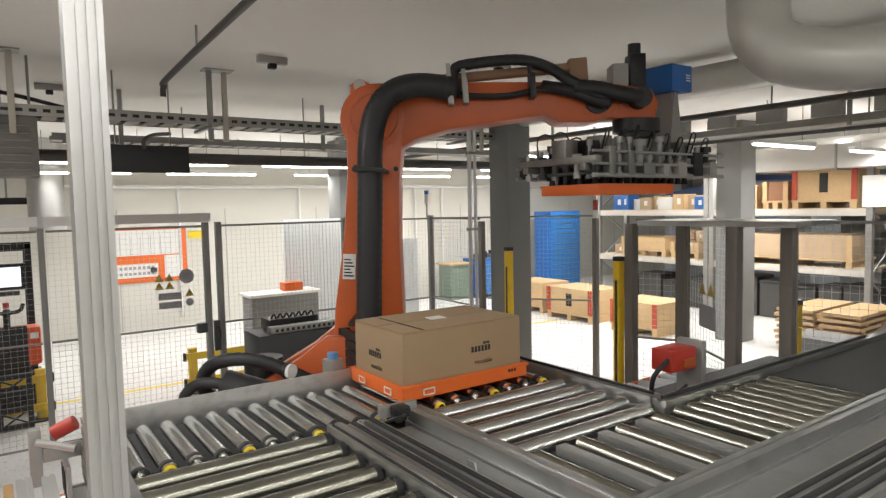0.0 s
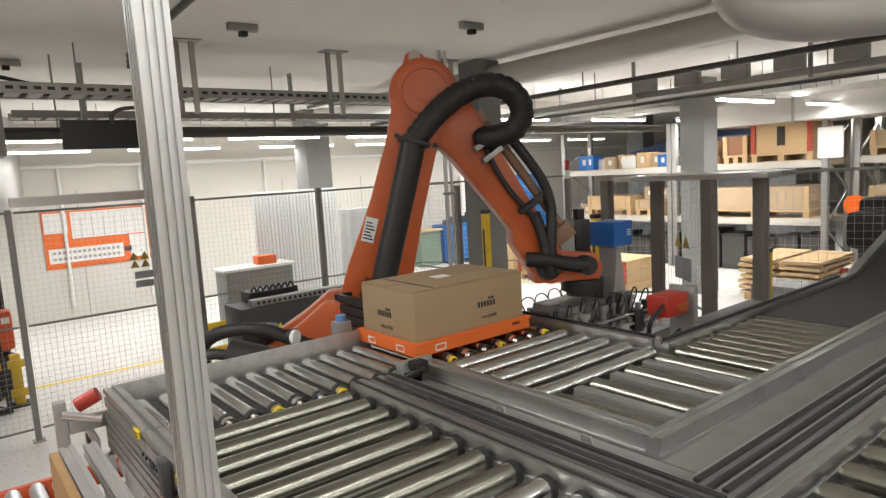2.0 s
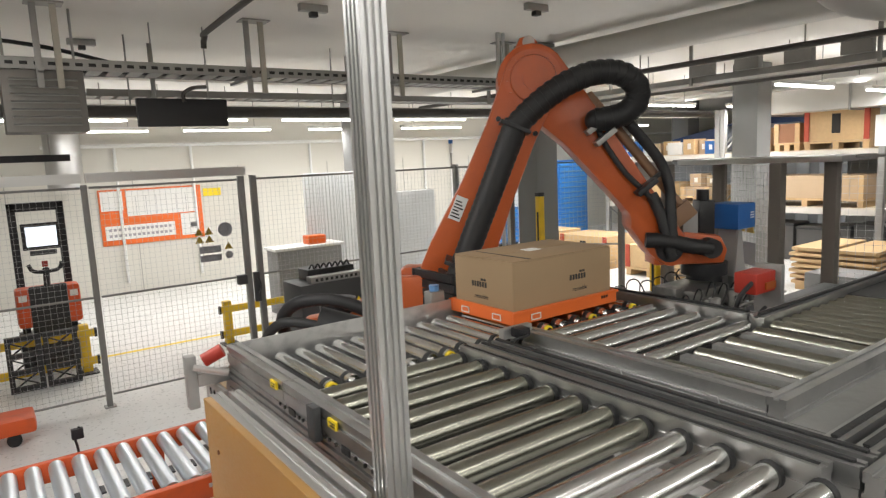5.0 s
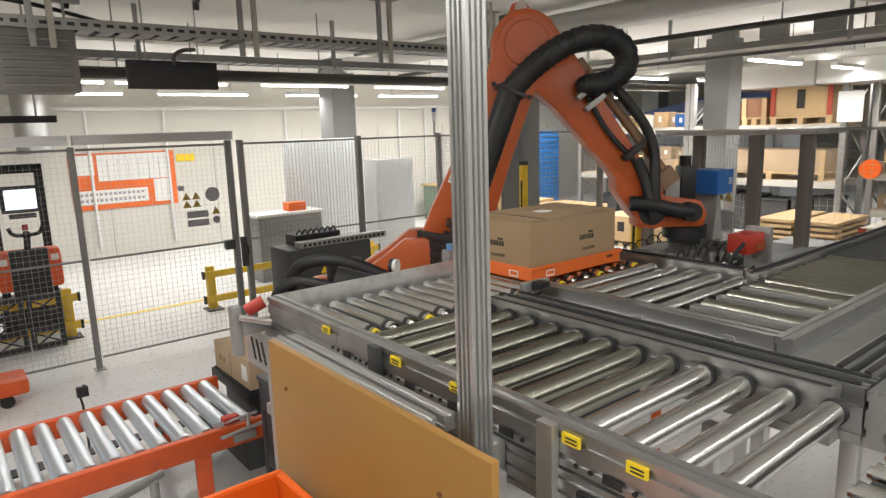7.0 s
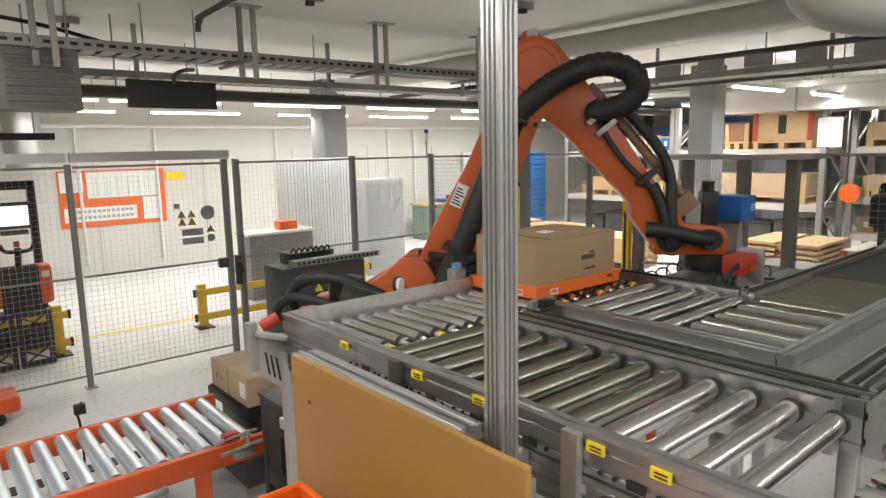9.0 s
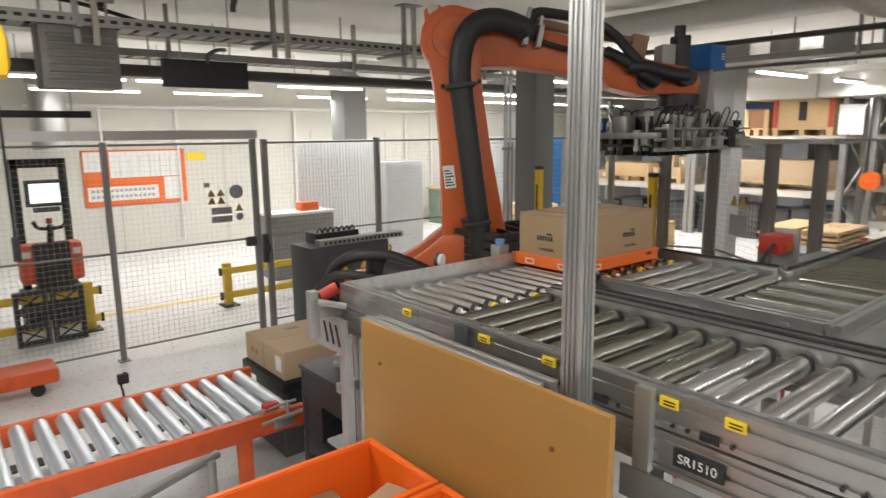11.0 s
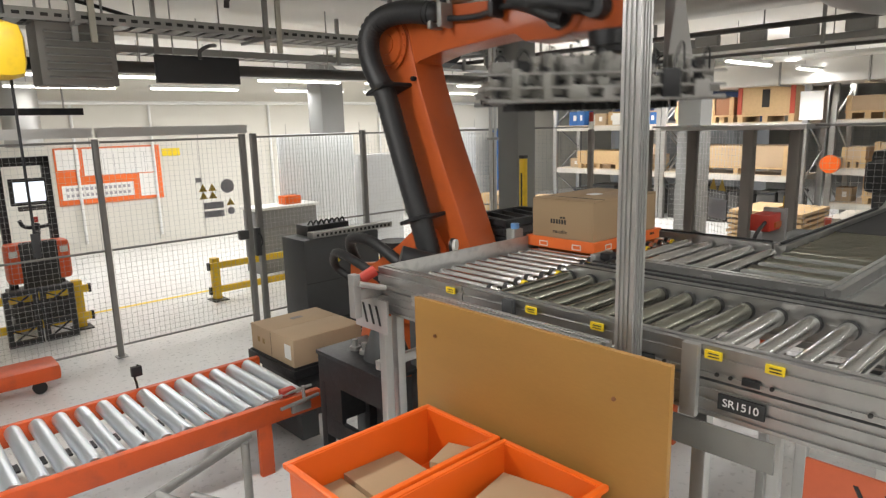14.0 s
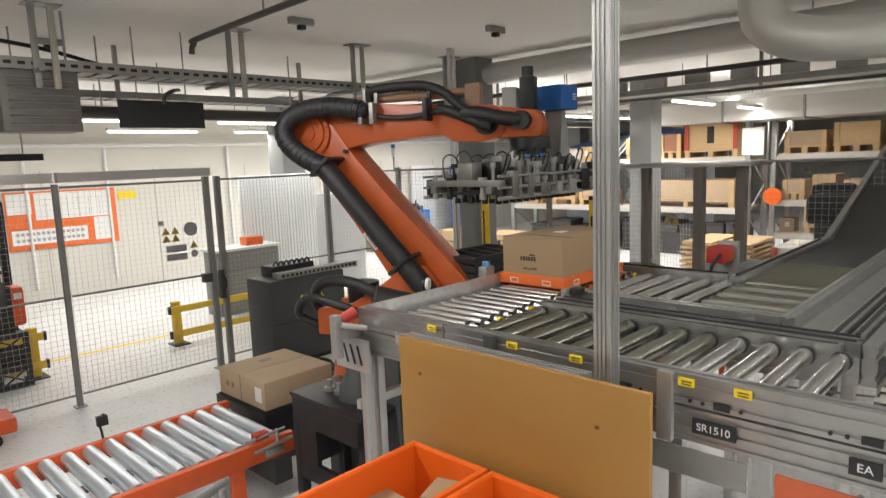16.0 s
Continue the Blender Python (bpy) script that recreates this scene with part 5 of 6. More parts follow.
open_bin("orange_bin", -0.50, 1.565, 0.015, 1.868, 1.07, 1.27)
open_bin("orange_bin", -0.50, 1.19, 0.015, 1.525, 1.07, 1.27)
rng = random.Random(3)
for cx, cy, w, l, rz, hh in ((-0.06, 1.65, 0.13, 0.12, 20, 0.13), (-0.24, 1.72, 0.20, 0.26, -3, 0.10), (-0.42, 1.72, 0.13, 0.24, -2, 0.10), (-0.10, 1.36, 0.19, 0.22, 12, 0.13), (-0.33, 1.36, 0.2, 0.26, -8, 0.11)):
    ob = thing("small_carton", (cx, cy, 1.079), "small brown carton lying in an orange bin", "carton", "small cartons")
    bm = B()
    box(bm, -w / 2, -l / 2, 0, w / 2, l / 2, hh, bevel=0.003)
    bmesh.ops.transform(bm, matrix=Matrix.Translation((cx, cy, 1.079)) @ pose(0, 0, 0, 0, 0, rz), verts=bm.verts[:])
    part("body", bm, CARD, ob)
bin_shelf = thing("bin_shelf", (-0.2, 1.66, 0), "grey steel shelf that carries the orange bins", "shelf")
part("shelf_board", boxed(-0.53, 1.15, 1.035, 0.035, 1.91, 1.068, bevel=0.003), GALV, bin_shelf)
for x in (-0.50, 0.01):
    for y in (1.18, 1.88):
        part("leg", boxed(x - 0.02, y - 0.02, 0, x + 0.02, y + 0.02, 1.035), GALV, bin_shelf)

# tube clamp rack in front of the orange conveyor
rack = thing("tube_frame", (-0.4, 3.2, 0), "grey tubular frame in front of the orange conveyor", "frame")
for a, b in (((-0.9, 2.95, 0.62), (0.05, 3.35, 0.62)), ((-0.5, 3.12, 0.62), (-0.2, 2.4, 0.60)), ((0.0, 3.3, 0.62), (0.0, 3.3, 0.0)), ((-0.85, 2.97, 0.62), (-0.85, 2.97, 0.0)), ((-0.35, 3.1, 0.56), (-0.05, 2.45, 0.55))):
    bm = B()
    cyl(bm, a, b, 0.022, 12)
    part("tube", bm, GALV, rack)

# ---- behind the fence ----
cabinet = thing("control_cabinet", (3.05, 6.75, 0), "dark grey control cabinet with yellow warning triangles", "cabinet")
part("body", boxed(2.22, 6.42, 0.05, 3.22, 6.90, 0.99, bevel=0.008), DGREY, cabinet)
part("plinth", boxed(2.25, 6.45, 0, 3.09, 6.87, 0.05), BLACKM, cabinet)
part("door_seam", boxed(2.23, 6.416, 0.50, 3.11, 6.4205, 0.508), BLACKM, cabinet)
for x in (2.62, 2.88):
    bm = B()
    prism(bm, [(x - 0.05, 0.70), (x + 0.05, 0.70), (x, 0.79)], "y", 6.413, 6.419)
    part("warning_triangle", bm, LABEL_Y, cabinet)
cable_tray = thing("cable_duct", (3.1, 6.5, 0.93), "pale perforated cable duct lying on the cabinet", "duct")
part("body", boxed(2.35, 6.44, 0.992, 3.45, 6.56, 1.06, bevel=0.004), GALV, cable_tray)
for k in range(18):
    part("slot", boxed(2.40 + 0.058 * k, 6.437, 1.01, 2.43 + 0.058 * k, 6.4405, 1.04), RUBBER, cable_tray)
connector_box = thing("plug_crate", (3.0, 6.75, 0.93), "black crate of plugs and cables on the cabinet", "crate")
part("shell", boxed(2.40, 6.62, 0.992, 2.95, 6.88, 1.11, bevel=0.008), BLACKP, connector_box)
for k in range(7):
    bm = B()
    tube(bm, [(2.45 + 0.07 * k, 6.70, 1.11), (2.47 + 0.07 * k, 6.66, 1.16), (2.49 + 0.07 * k, 6.64, 1.09), (2.48 + 0.07 * k, 6.60, 1.02)], 0.010, 8)
    part("cable", bm, HOSE, connector_box)


def barrier(x0, x1, y, label):
    ob = thing("guard_barrier", ((x0 + x1) / 2, y, 0), label, "barrier", "yellow barriers")
    for z in (0.10, 0.42):
        part("rail", boxed(x0, y - 0.045, z, x1, y - 0.005, z + 0.09, bevel=0.015), YELLOW, ob)
    for x in (x0 + 0.12, x1 - 0.12):
        part("post", boxed(x - 0.05, y - 0.004, 0.012, x + 0.05, y + 0.09, 0.56, bevel=0.01), YELLOW, ob)
        part("foot", boxed(x - 0.10, y - 0.10, 0, x + 0.10, y + 0.14, 0.012), BLACKM, ob)
    for x in (x0, x1 - 0.02):
        for z in (0.10, 0.42):
            part("end_cap", boxed(x - 0.004, y - 0.049, z - 0.004, x + 0.024, y - 0.001, z + 0.094), BLACKP, ob)
    return ob


barrier(1.93, 4.6, 8.40, "yellow steel guard barrier behind the fence")
barrier(-2.6, 0.55, 8.40, "yellow steel guard barrier beside the pallet truck")
bm = B()
box(bm, -3.0, 8.95, 0.0, 9.0, 9.02, 0.003)
solo("floor_line", bm, LABEL_Y, "yellow line painted on the floor", "marking", "structure", smooth=False)

truck = thing("pallet_truck", (0.15, 8.7, 0), "orange and black electric stacker truck with a lit screen", "truck")
part("chassis", boxed(-0.16, 8.75, 0.02, 0.48, 9.15, 0.45, bevel=0.02), BLACKM, truck)
bm = B()
cyl(bm, (-0.05, 8.8, 0.08), (0.37, 8.8, 0.08), 0.08, 16)
part("wheel", bm, RUBBER, truck)
part("mast", boxed(-0.12, 9.0, 0.1, -0.04, 9.1, 1.95, bevel=0.006), BLACKM, truck)
part("mast", boxed(0.36, 9.0, 0.1, 0.44, 9.1, 1.95, bevel=0.006), BLACKM, truck)
part("crossbar", boxed(-0.12, 9.0, 1.85, 0.44, 9.1, 1.95, bevel=0.006), BLACKM, truck)
part("body", boxed(-0.16, 8.72, 0.55, 0.48, 8.98, 1.0, bevel=0.05), mat("truck_orange", (0.65, 0.09, 0.02), 0.4), truck)
part("cover", boxed(-0.03, 8.70, 0.45, 0.35, 8.76, 1.02, bevel=0.03), BLACKP, truck)
part("white_tag", boxed(-0.13, 8.712, 0.86, -0.05, 8.7195, 0.93), PAPER, truck)
part("white_tag", boxed(0.37, 8.712, 0.86, 0.45, 8.7195, 0.93), PAPER, truck)
bm = B()
tube(bm, [(0.16, 8.74, 1.0), (0.16, 8.66, 1.12), (0.16, 8.62, 1.22)], 0.035, 10)
tube(bm, [(0.0, 8.62, 1.28), (0.05, 8.60, 1.20), (0.27, 8.60, 1.20), (0.32, 8.62, 1.28)], 0.022, 10)
part("tiller", bm, BLACKM, truck)
bm = B()
cyl(bm, (0.16, 8.66, 1.24), (0.16, 8.66, 1.30), 0.03, 14)
part("stop_button", bm, RED, truck)
part("screen_case", boxed(-0.02, 8.80, 1.42, 0.36, 8.86, 1.72, bevel=0.01), BLACKP, truck)
part("screen", boxed(0.02, 8.793, 1.46, 0.32, 8.7985, 1.68), SCREEN, truck)
part("keypad", boxed(0.04, 8.76, 1.36, 0.30, 8.84, 1.41, bevel=0.006), DGREY, truck)
for k in range(2):
    ob = thing("plastic_pallet", (-0.15 + 0.36 * k, 8.2, 0), "black plastic pallet standing on edge", "pallet", "upright pallets")
    x0 = -0.32 + 0.34 * k
    bm = B()
    for z in (0.0, 0.18, 0.36, 0.54):
        box(bm, x0, 8.14, z, x0 + 0.32, 8.22, z + 0.05, bevel=0.004)
    for x in (x0, x0 + 0.27):
        box(bm, x, 8.15, 0.0, x + 0.05, 8.21, 0.59, bevel=0.004)
    for z in (0.05, 0.23, 0.41):
        for s in (0, 1):
            a, b = (x0 + 0.05, x0 + 0.27) if s else (x0 + 0.27, x0 + 0.05)
            prism(bm, [(a, z), (a + 0.03, z), (b, z + 0.13), (b - 0.03, z + 0.13)], "y", 8.16 + 0.02 * s, 8.175 + 0.02 * s)
    part("lattice", bm, BLACKP, ob)
cart = thing("orange_trolley", (-0.45, 7.45, 0), "low orange trolley on black wheels", "trolley")
part("deck", boxed(-1.3, 6.86 - 0.35, 0.10, -0.18, 6.86, 0.24, bevel=0.04), ORANGE, cart)
for x in (-1.1, -0.35):
    bm = B()
    cyl(bm, (x, 6.55, 0.055), (x, 6.59, 0.055), 0.055, 16)
    part("wheel", bm, RUBBER, cart)

# screen panels, counter and lockers along the rear wall
ob = thing("white_partition", (4.6, 9.8, 0), "tall white translucent partition panel", "partition")
part("panel", boxed(3.82, 9.80, 0.35, 5.28, 9.84, 2.10, bevel=0.003), mat("partition_white", (0.82, 0.84, 0.84), 0.22, vary=0.05, scale=1), ob)
for x in (3.9, 5.2):
    part("foot", boxed(x - 0.03, 9.80, 0.0, x + 0.03, 9.84, 0.35), ALU, ob)
for k in range(25):
    part("rib", boxed(3.85 + 0.058 * k - 0.004, 9.792, 0.36, 3.85 + 0.058 * k + 0.004, 9.801, 2.09), mat("partition_rib", (0.55, 0.57, 0.57), 0.3), ob)
ob = thing("grey_counter", (3.65, 9.5, 0), "low grey cabinet with a white top", "cabinet")
part("body", boxed(3.12, 9.32, 0, 4.16, 9.76, 0.98, bevel=0.006), mat("mid_grey", (0.22, 0.22, 0.22), 0.5), ob)
part("top", boxed(3.08, 9.28, 0.98, 4.20, 9.78, 1.02, bevel=0.004), WHITE, ob)
for k in range(9):
    part("slat", boxed(3.14, 9.311, 0.12 + 0.09 * k, 4.14, 9.321, 0.18 + 0.09 * k), MATS["mid_grey"], ob)
ob = thing("storage_tray", (3.8, 9.5, 1.02), "small orange plastic tray on the grey cabinet", "tray")
part("shell", boxed(3.66, 9.40, 1.02, 3.95, 9.62, 1.15, bevel=0.012), BIN, ob)
ob = thing("shutter_cabinet", (5.85, 9.9, 0), "grey cabinet with a roller shutter front", "cabinet")
part("body", boxed(5.46, 9.70, 0, 6.26, 10.1, 1.70, bevel=0.006), mat("light_grey", (0.5, 0.51, 0.51), 0.4), ob)
for k in range(29):
    part("slat", boxed(5.48, 9.688, 0.06 + 0.055 * k, 6.24, 9.7005, 0.10 + 0.055 * k), MATS["light_grey"], ob)
pipe = solo("wall_pipe", (lambda b: (cyl(b, (0.6, Y1 - 0.08, 2.74), (24, Y1 - 0.08, 2.74), 0.035, 10), b)[1])(B()), WHITE, "white pipe along the rear wall", "pipe")
for x in (1.75, 3.1, 5.6, 8.6, 9.4):
    bm = B()
    cyl(bm, (x, Y1 - 0.05, 0.2), (x, Y1 - 0.05, 2.70), 0.028, 8)
    solo("wall_conduit", bm, WHITE, "white upright conduit on the rear wall", "pipe")
for k in range(12):
    solo("wall_joint", boxed(0.0 + 2.0 * k, Y1 - 0.006, 0, 0.015 + 2.0 * k, Y1 - 0.002, 2.3), mat("joint_grey", (0.4, 0.39, 0.36), 0.8), "thin upright panel joint on the wall", "joint", "structure")

# blue tool cabinets
for x, y, w, h, d in ((9.65, 12.3, 1.0, 0.95, 7), (12.0, 12.2, 1.1, 2.05, 14)):
    ob = thing("tool_cabinet", (x + w / 2, y + 0.3, 0), "blue steel drawer cabinet", "cabinet", "blue cabinets")
    part("body", boxed(x, y, 0.06, x + w, y + 0.6, h, bevel=0.008), BLUE, ob)
    part("plinth", boxed(x + 0.02, y + 0.02, 0, x + w - 0.02, y + 0.58, 0.06), BLACKM, ob)
    for k in range(d):
        z = 0.10 + (h - 0.14) * k / d
        part("drawer", boxed(x + 0.03, y - 0.018, z, x + w - 0.03, y + 0.002, z + (h - 0.14) / d - 0.02, bevel=0.004), mat("drawer_blue", (0.03, 0.19, 0.52), 0.4, vary=0.1, each=0.3), ob)
        part("handle", boxed(x + 0.1, y - 0.026, z + 0.005, x + w - 0.1, y - 0.017, z + 0.02), GALV, ob)
ob = thing("workbench", (9.0, 12.0, 0), "wooden topped workbench with small tools", "bench")
part("top", boxed(8.9, 12.4, 0.84, 9.6, 13.0, 0.88, bevel=0.004), WOOD, ob)
part("frame", boxed(8.95, 12.45, 0, 9.55, 12.95, 0.84), mat("green_grey", (0.16, 0.22, 0.17), 0.5), ob)
for k in range(5):
    part("bin", boxed(9.75 + 0.16 * k, 12.4, 0.952, 9.87 + 0.16 * k, 12.6, 1.06 + 0.07 * (k % 2), bevel=0.006), BLACKP if k % 2 else DGREY, ob)
ob = thing("white_door", (13.9, 13.3, 0), "white sheet metal door", "door")
part("leaf", boxed(11.0, 13.30, 0, 11.9, 13.36, 2.1, bevel=0.004), WHITE, ob)
part("handle", boxed(11.08, 13.27, 1.0, 11.12, 13.305, 1.14, bevel=0.004), BLACKM, ob)


# ---- pallet racks ----
def crate(x0, y0, z0, w, d, h, material, label, red=False):
    ob = thing("wooden_crate", (x0 + w / 2, y0 + d / 2, z0), label, "crate", "rack crates")
    part("body", boxed(x0 + 0.02, y0 + 0.02, z0 + 0.15, x0 + w - 0.02, y0 + d - 0.02, z0 + h, bevel=0.004), material, ob)
    for y in (y0 + 0.02, y0 + d / 2 - 0.05, y0 + d - 0.12):
        part("pallet_block", boxed(x0 + 0.02, y, z0, x0 + w - 0.02, y + 0.10, z0 + 0.11), WOOD, ob)
    part("pallet_deck", boxed(x0, y0, z0 + 0.11, x0 + w, y0 + d, z0 + 0.148), WOOD, ob)
    for y in (y0 + 0.015, y0 + d - 0.10):
        part("batten", boxed(x0 - 0.005, y, z0 + 0.15, x0 + 0.022, y + 0.085, z0 + h + 0.004), mat("red_batten", (0.40, 0.06, 0.03), 0.6) if red else WOOD, ob)
    if red:
        part("stencil", boxed(x0 + 0.010, y0 + d / 2 - 0.07, z0 + 0.28, x0 + 0.0185, y0 + d / 2 + 0.07, z0 + h - 0.1), PRINT, ob)
    return ob


def pallet_rack(x, y0, y1, levels, label):
    ob = thing("pallet_rack", (x + 0.5, (y0 + y1) / 2, 0), label, "rack", "pallet racks")
    for y in (y0, y1):
        for xx in (x, x + 1.0):
            part("upright", boxed(xx - 0.05, y - 0.05, 0, xx + 0.05, y + 0.05, 2.95, bevel=0.005), GALV, ob)
        for k in range(4):
            bm = B()
            a, b = (x, x + 1.0) if k % 2 else (x + 1.0, x)
            cyl(bm, (a, y, 0.3 + 0.6 * k), (b, y, 0.9 + 0.6 * k), 0.018, 8)
            part("brace", bm, GALV, ob)
    for z in levels:
        for xx in (x, x + 1.0):
            part("beam", boxed(xx - 0.03, y0 + 0.05, z - 0.13, xx + 0.03, y1 - 0.05, z - 0.02, bevel=0.004), mat("rack_beam", (0.55, 0.52, 0.47), 0.5, vary=0.1), ob)
        part("deck", boxed(x - 0.02, y0 + 0.05, z - 0.018, x + 1.02, y1 - 0.05, z), mat("deck_board", (0.55, 0.47, 0.36), 0.7, vary=0.12), ob)
    return ob


LV = (1.05, 2.08)
pallet_rack(12.0, 4.75, 7.6, LV, "grey pallet rack loaded with wooden crates")
pallet_rack(12.0, 7.72, 10.55, LV, "grey pallet rack loaded with wooden crates")
pallet_rack(12.4, 1.6, 4.4, (0.55, 1.20, 2.10), "grey rack with cartons and a paper sign")
crate(12.0, 4.95, 2.08, 0.9, 1.1, 0.72, WOOD, "pale wooden crate with red corner battens on a pallet", True)
crate(12.05, 6.12, 2.08, 0.8, 0.5, 0.50, mat("brown_box", (0.30, 0.14, 0.07), 0.7), "brown crate on the rack shelf")
crate(12.05, 6.70, 2.08, 0.8, 0.7, 0.45, CARD_LIGHT, "light carton on a pallet on the rack shelf")
crate(12.0, 5.0, 1.05, 0.9, 2.0, 0.56, CARD_LIGHT, "long carton stack on the rack shelf")
crate(12.0, 8.7, 1.05, 0.9, 1.2, 0.42, WOOD, "open wooden crate on the rack shelf")
crate(12.0, 7.9, 1.05, 0.9, 0.7, 0.34, CARD_LIGHT, "light carton on the rack shelf")
for k in range(5):
    y = 1.75 + 0.52 * k
    crate(12.45, y, 1.20, 0.7, 0.42, 0.38 + 0.1 * (k % 2), CARD_LIGHT, "brown carton on the rack shelf")
for k in range(3):
    crate(12.45, 1.8 + 0.85 * k, 2.10, 0.8, 0.75, 0.42 + 0.12 * (k % 2), WOOD if k % 2 else CARD_LIGHT, "carton on a pallet high on the rack")
map_box = crate(12.42, 2.9, 0.55, 0.8, 0.95, 0.62, CARD_LIGHT, "brown carton printed with a dark map shape")
bm = B()
for y, z, w, h in ((3.65, 0.94, 0.14, 0.10), (3.52, 0.98, 0.10, 0.12), (3.38, 0.95, 0.12, 0.16), (3.26, 1.0, 0.16, 0.09), (3.58, 0.84, 0.06, 0.12), (3.36, 0.82, 0.07, 0.10)):
    box(bm, 12.4345, y - w / 2, z - h / 2, 12.4405, y + w / 2, z + h / 2, bevel=0.002)
part("map_print", bm, PRINT, map_box)
for x, y, w, d in ((9.1, 8.2, 0.9, 1.2), (9.0, 6.7, 0.9, 1.0), (9.3, 9.7, 0.8, 1.0)):
    crate(x, y, 0, w, d, 0.62 if y > 7 else 0.55, WOOD, "pale wooden crate on a pallet on the floor", y < 9)
def stock_box(x, y, z, w, d, h, material, label):
    """A small closed box with a lid seam, standing on a rack shelf."""
    ob = thing("stock_box", (x + w / 2, y + d / 2, z), label, "box", "stock on the racks")
    part("body", boxed(x, y, z, x + w, y + d, z + h, bevel=0.004), material, ob)
    part("lid", boxed(x - 0.004, y - 0.004, z + h, x + w + 0.004, y + d + 0.004, z + h + 0.012, bevel=0.002), material, ob)
    part("label_sheet", boxed(x - 0.004, y + d * 0.3, z + h * 0.35, x - 0.0005, y + d * 0.6, z + h * 0.75), PAPER, ob)


rng = random.Random(21)
DARKBOX = mat("dark_stock", (0.05, 0.048, 0.045), 0.55, vary=0.3, scale=8, each=0.4)
for y0, y1, z, tall, mats, label in (
        (7.9, 8.6, 1.40, 0.22, (CARD_LIGHT, WOOD), "small pale carton on the rack shelf"),
        (9.0, 10.3, 1.05, 0.34, (CARD_LIGHT, WOOD, WHITE), "small carton stored on the rack shelf"),
        (7.85, 10.4, 2.08, 0.30, (CARD_LIGHT, BLUE, WHITE, WOOD), "mixed box on the upper rack shelf"),
        (1.75, 4.3, 0.55, 0.40, (CARD_LIGHT, WOOD), "brown carton on the low rack shelf"),
        (1.75, 4.3, 1.62, 0.26, (CARD_LIGHT, DARKBOX, WHITE), "small carton stacked on the rack shelf")):
    y = y0
    while y < y1 - 0.15:
        d = 0.16 + 0.22 * rng.random()
        h = tall * (0.55 + 0.6 * rng.random())
        if not (z < 0.6 and 2.8 < y + d and y < 3.95) and not (z > 1.5 and z < 2.0):
            stock_box(12.08 + 0.2 * rng.random() + (0.4 if y0 < 2 else 0), y, z, 0.3 + 0.15 * rng.random(), d, h, rng.choice(mats), label)
        y += d + 0.02 + 0.05 * rng.random()
for y0, y1 in ((4.85, 7.5), (7.85, 10.4)):
    y = y0
    while y < y1 - 0.3:
        d = 0.3 + 0.3 * rng.random()
        ob = thing("dark_crate", (12.4, y + d / 2, 0), "dark plastic crate stored under the rack shelf", "crate", "dark crates")
        h = 0.45 + 0.35 * rng.random()
        part("shell", boxed(12.15, y, 0, 12.75, y + d, h, bevel=0.02), DARKBOX, ob)
        part("rim", boxed(12.135, y - 0.012, h - 0.06, 12.765, y + d + 0.012, h - 0.025, bevel=0.006), BLACKP, ob)
        y += d + 0.05
# stacked planks on the floor
planks = thing("plank_stack", (10.4, 4.4, 0), "stack of pale pine pallet boards on the floor", "timber")
for k in range(7):
    for j in range(2):
        part("plank", boxed(9.6, 3.9 + 0.62 * j, 0.10 + 0.085 * k, 10.9, 4.42 + 0.62 * j + 0.02 * (k % 3), 0.145 + 0.085 * k), WOOD, planks)
    if k:
        part("spacer", boxed(9.7 + 0.1 * (k % 2), 3.92, 0.055 + 0.085 * k, 9.8 + 0.1 * (k % 2), 5.0, 0.10 + 0.085 * k), WOOD, planks)
part("bearer", boxed(9.65, 3.9, 0, 9.78, 5.0, 0.10), WOOD, planks)
part("bearer", boxed(10.7, 3.9, 0, 10.83, 5.0, 0.10), WOOD, planks)
ob = thing("grille_pallet", (8.4, 3.8, 0), "grey slatted box on a pallet", "box")
part("body", boxed(8.2, 3.5, 0.14, 8.8, 4.2, 0.55, bevel=0.006), mat("mid_grey", (0.22, 0.22, 0.22), 0.5), ob)
part("pallet", boxed(8.15, 3.4, 0, 8.85, 4.3, 0.14, bevel=0.004), WOOD, ob)
for x, y, z, w in ((5.0, 1.75, 1.55, 0.34), (5.35, 1.80, 1.62, 0.30)):
    ob = thing("black_case", (x, y, 0), "black plastic case on a stand behind the belt", "case", "black cases")
    part("case", boxed(x - w / 2, y - 0.16, z, x + w / 2, y + 0.16, z + 0.26, bevel=0.05), BLACKP, ob)
    part("stand", boxed(x - 0.1, y - 0.1, 0, x + 0.1, y + 0.1, z, bevel=0.01), DGREY, ob)
crate(8.6, 2.3, 0, 1.1, 1.0, 0.78, mat("pale_crate", (0.55, 0.50, 0.43), 0.7, vary=0.12), "pale crate with red edges on a pallet", True)
ob = thing("paper_sign", (11.9, 4.7, 2.3), "white paper sign hung on the rack upright", "sign")
part("sheet", boxed(11.92, 4.45, 2.1, 11.935, 4.85, 2.62), PAPER, ob)
ob = thing("orange_reel", (11.6, 4.2, 1.3), "orange hose reel on the rack upright", "reel")
bm = B()
cyl(bm, (11.85, 4.25, 1.30), (11.95, 4.25, 1.30), 0.165, 24)
part("drum", bm, BIN, ob)
part("bracket", boxed(11.95, 4.2, 1.2, 12.4, 4.30, 1.4), GALV, ob)

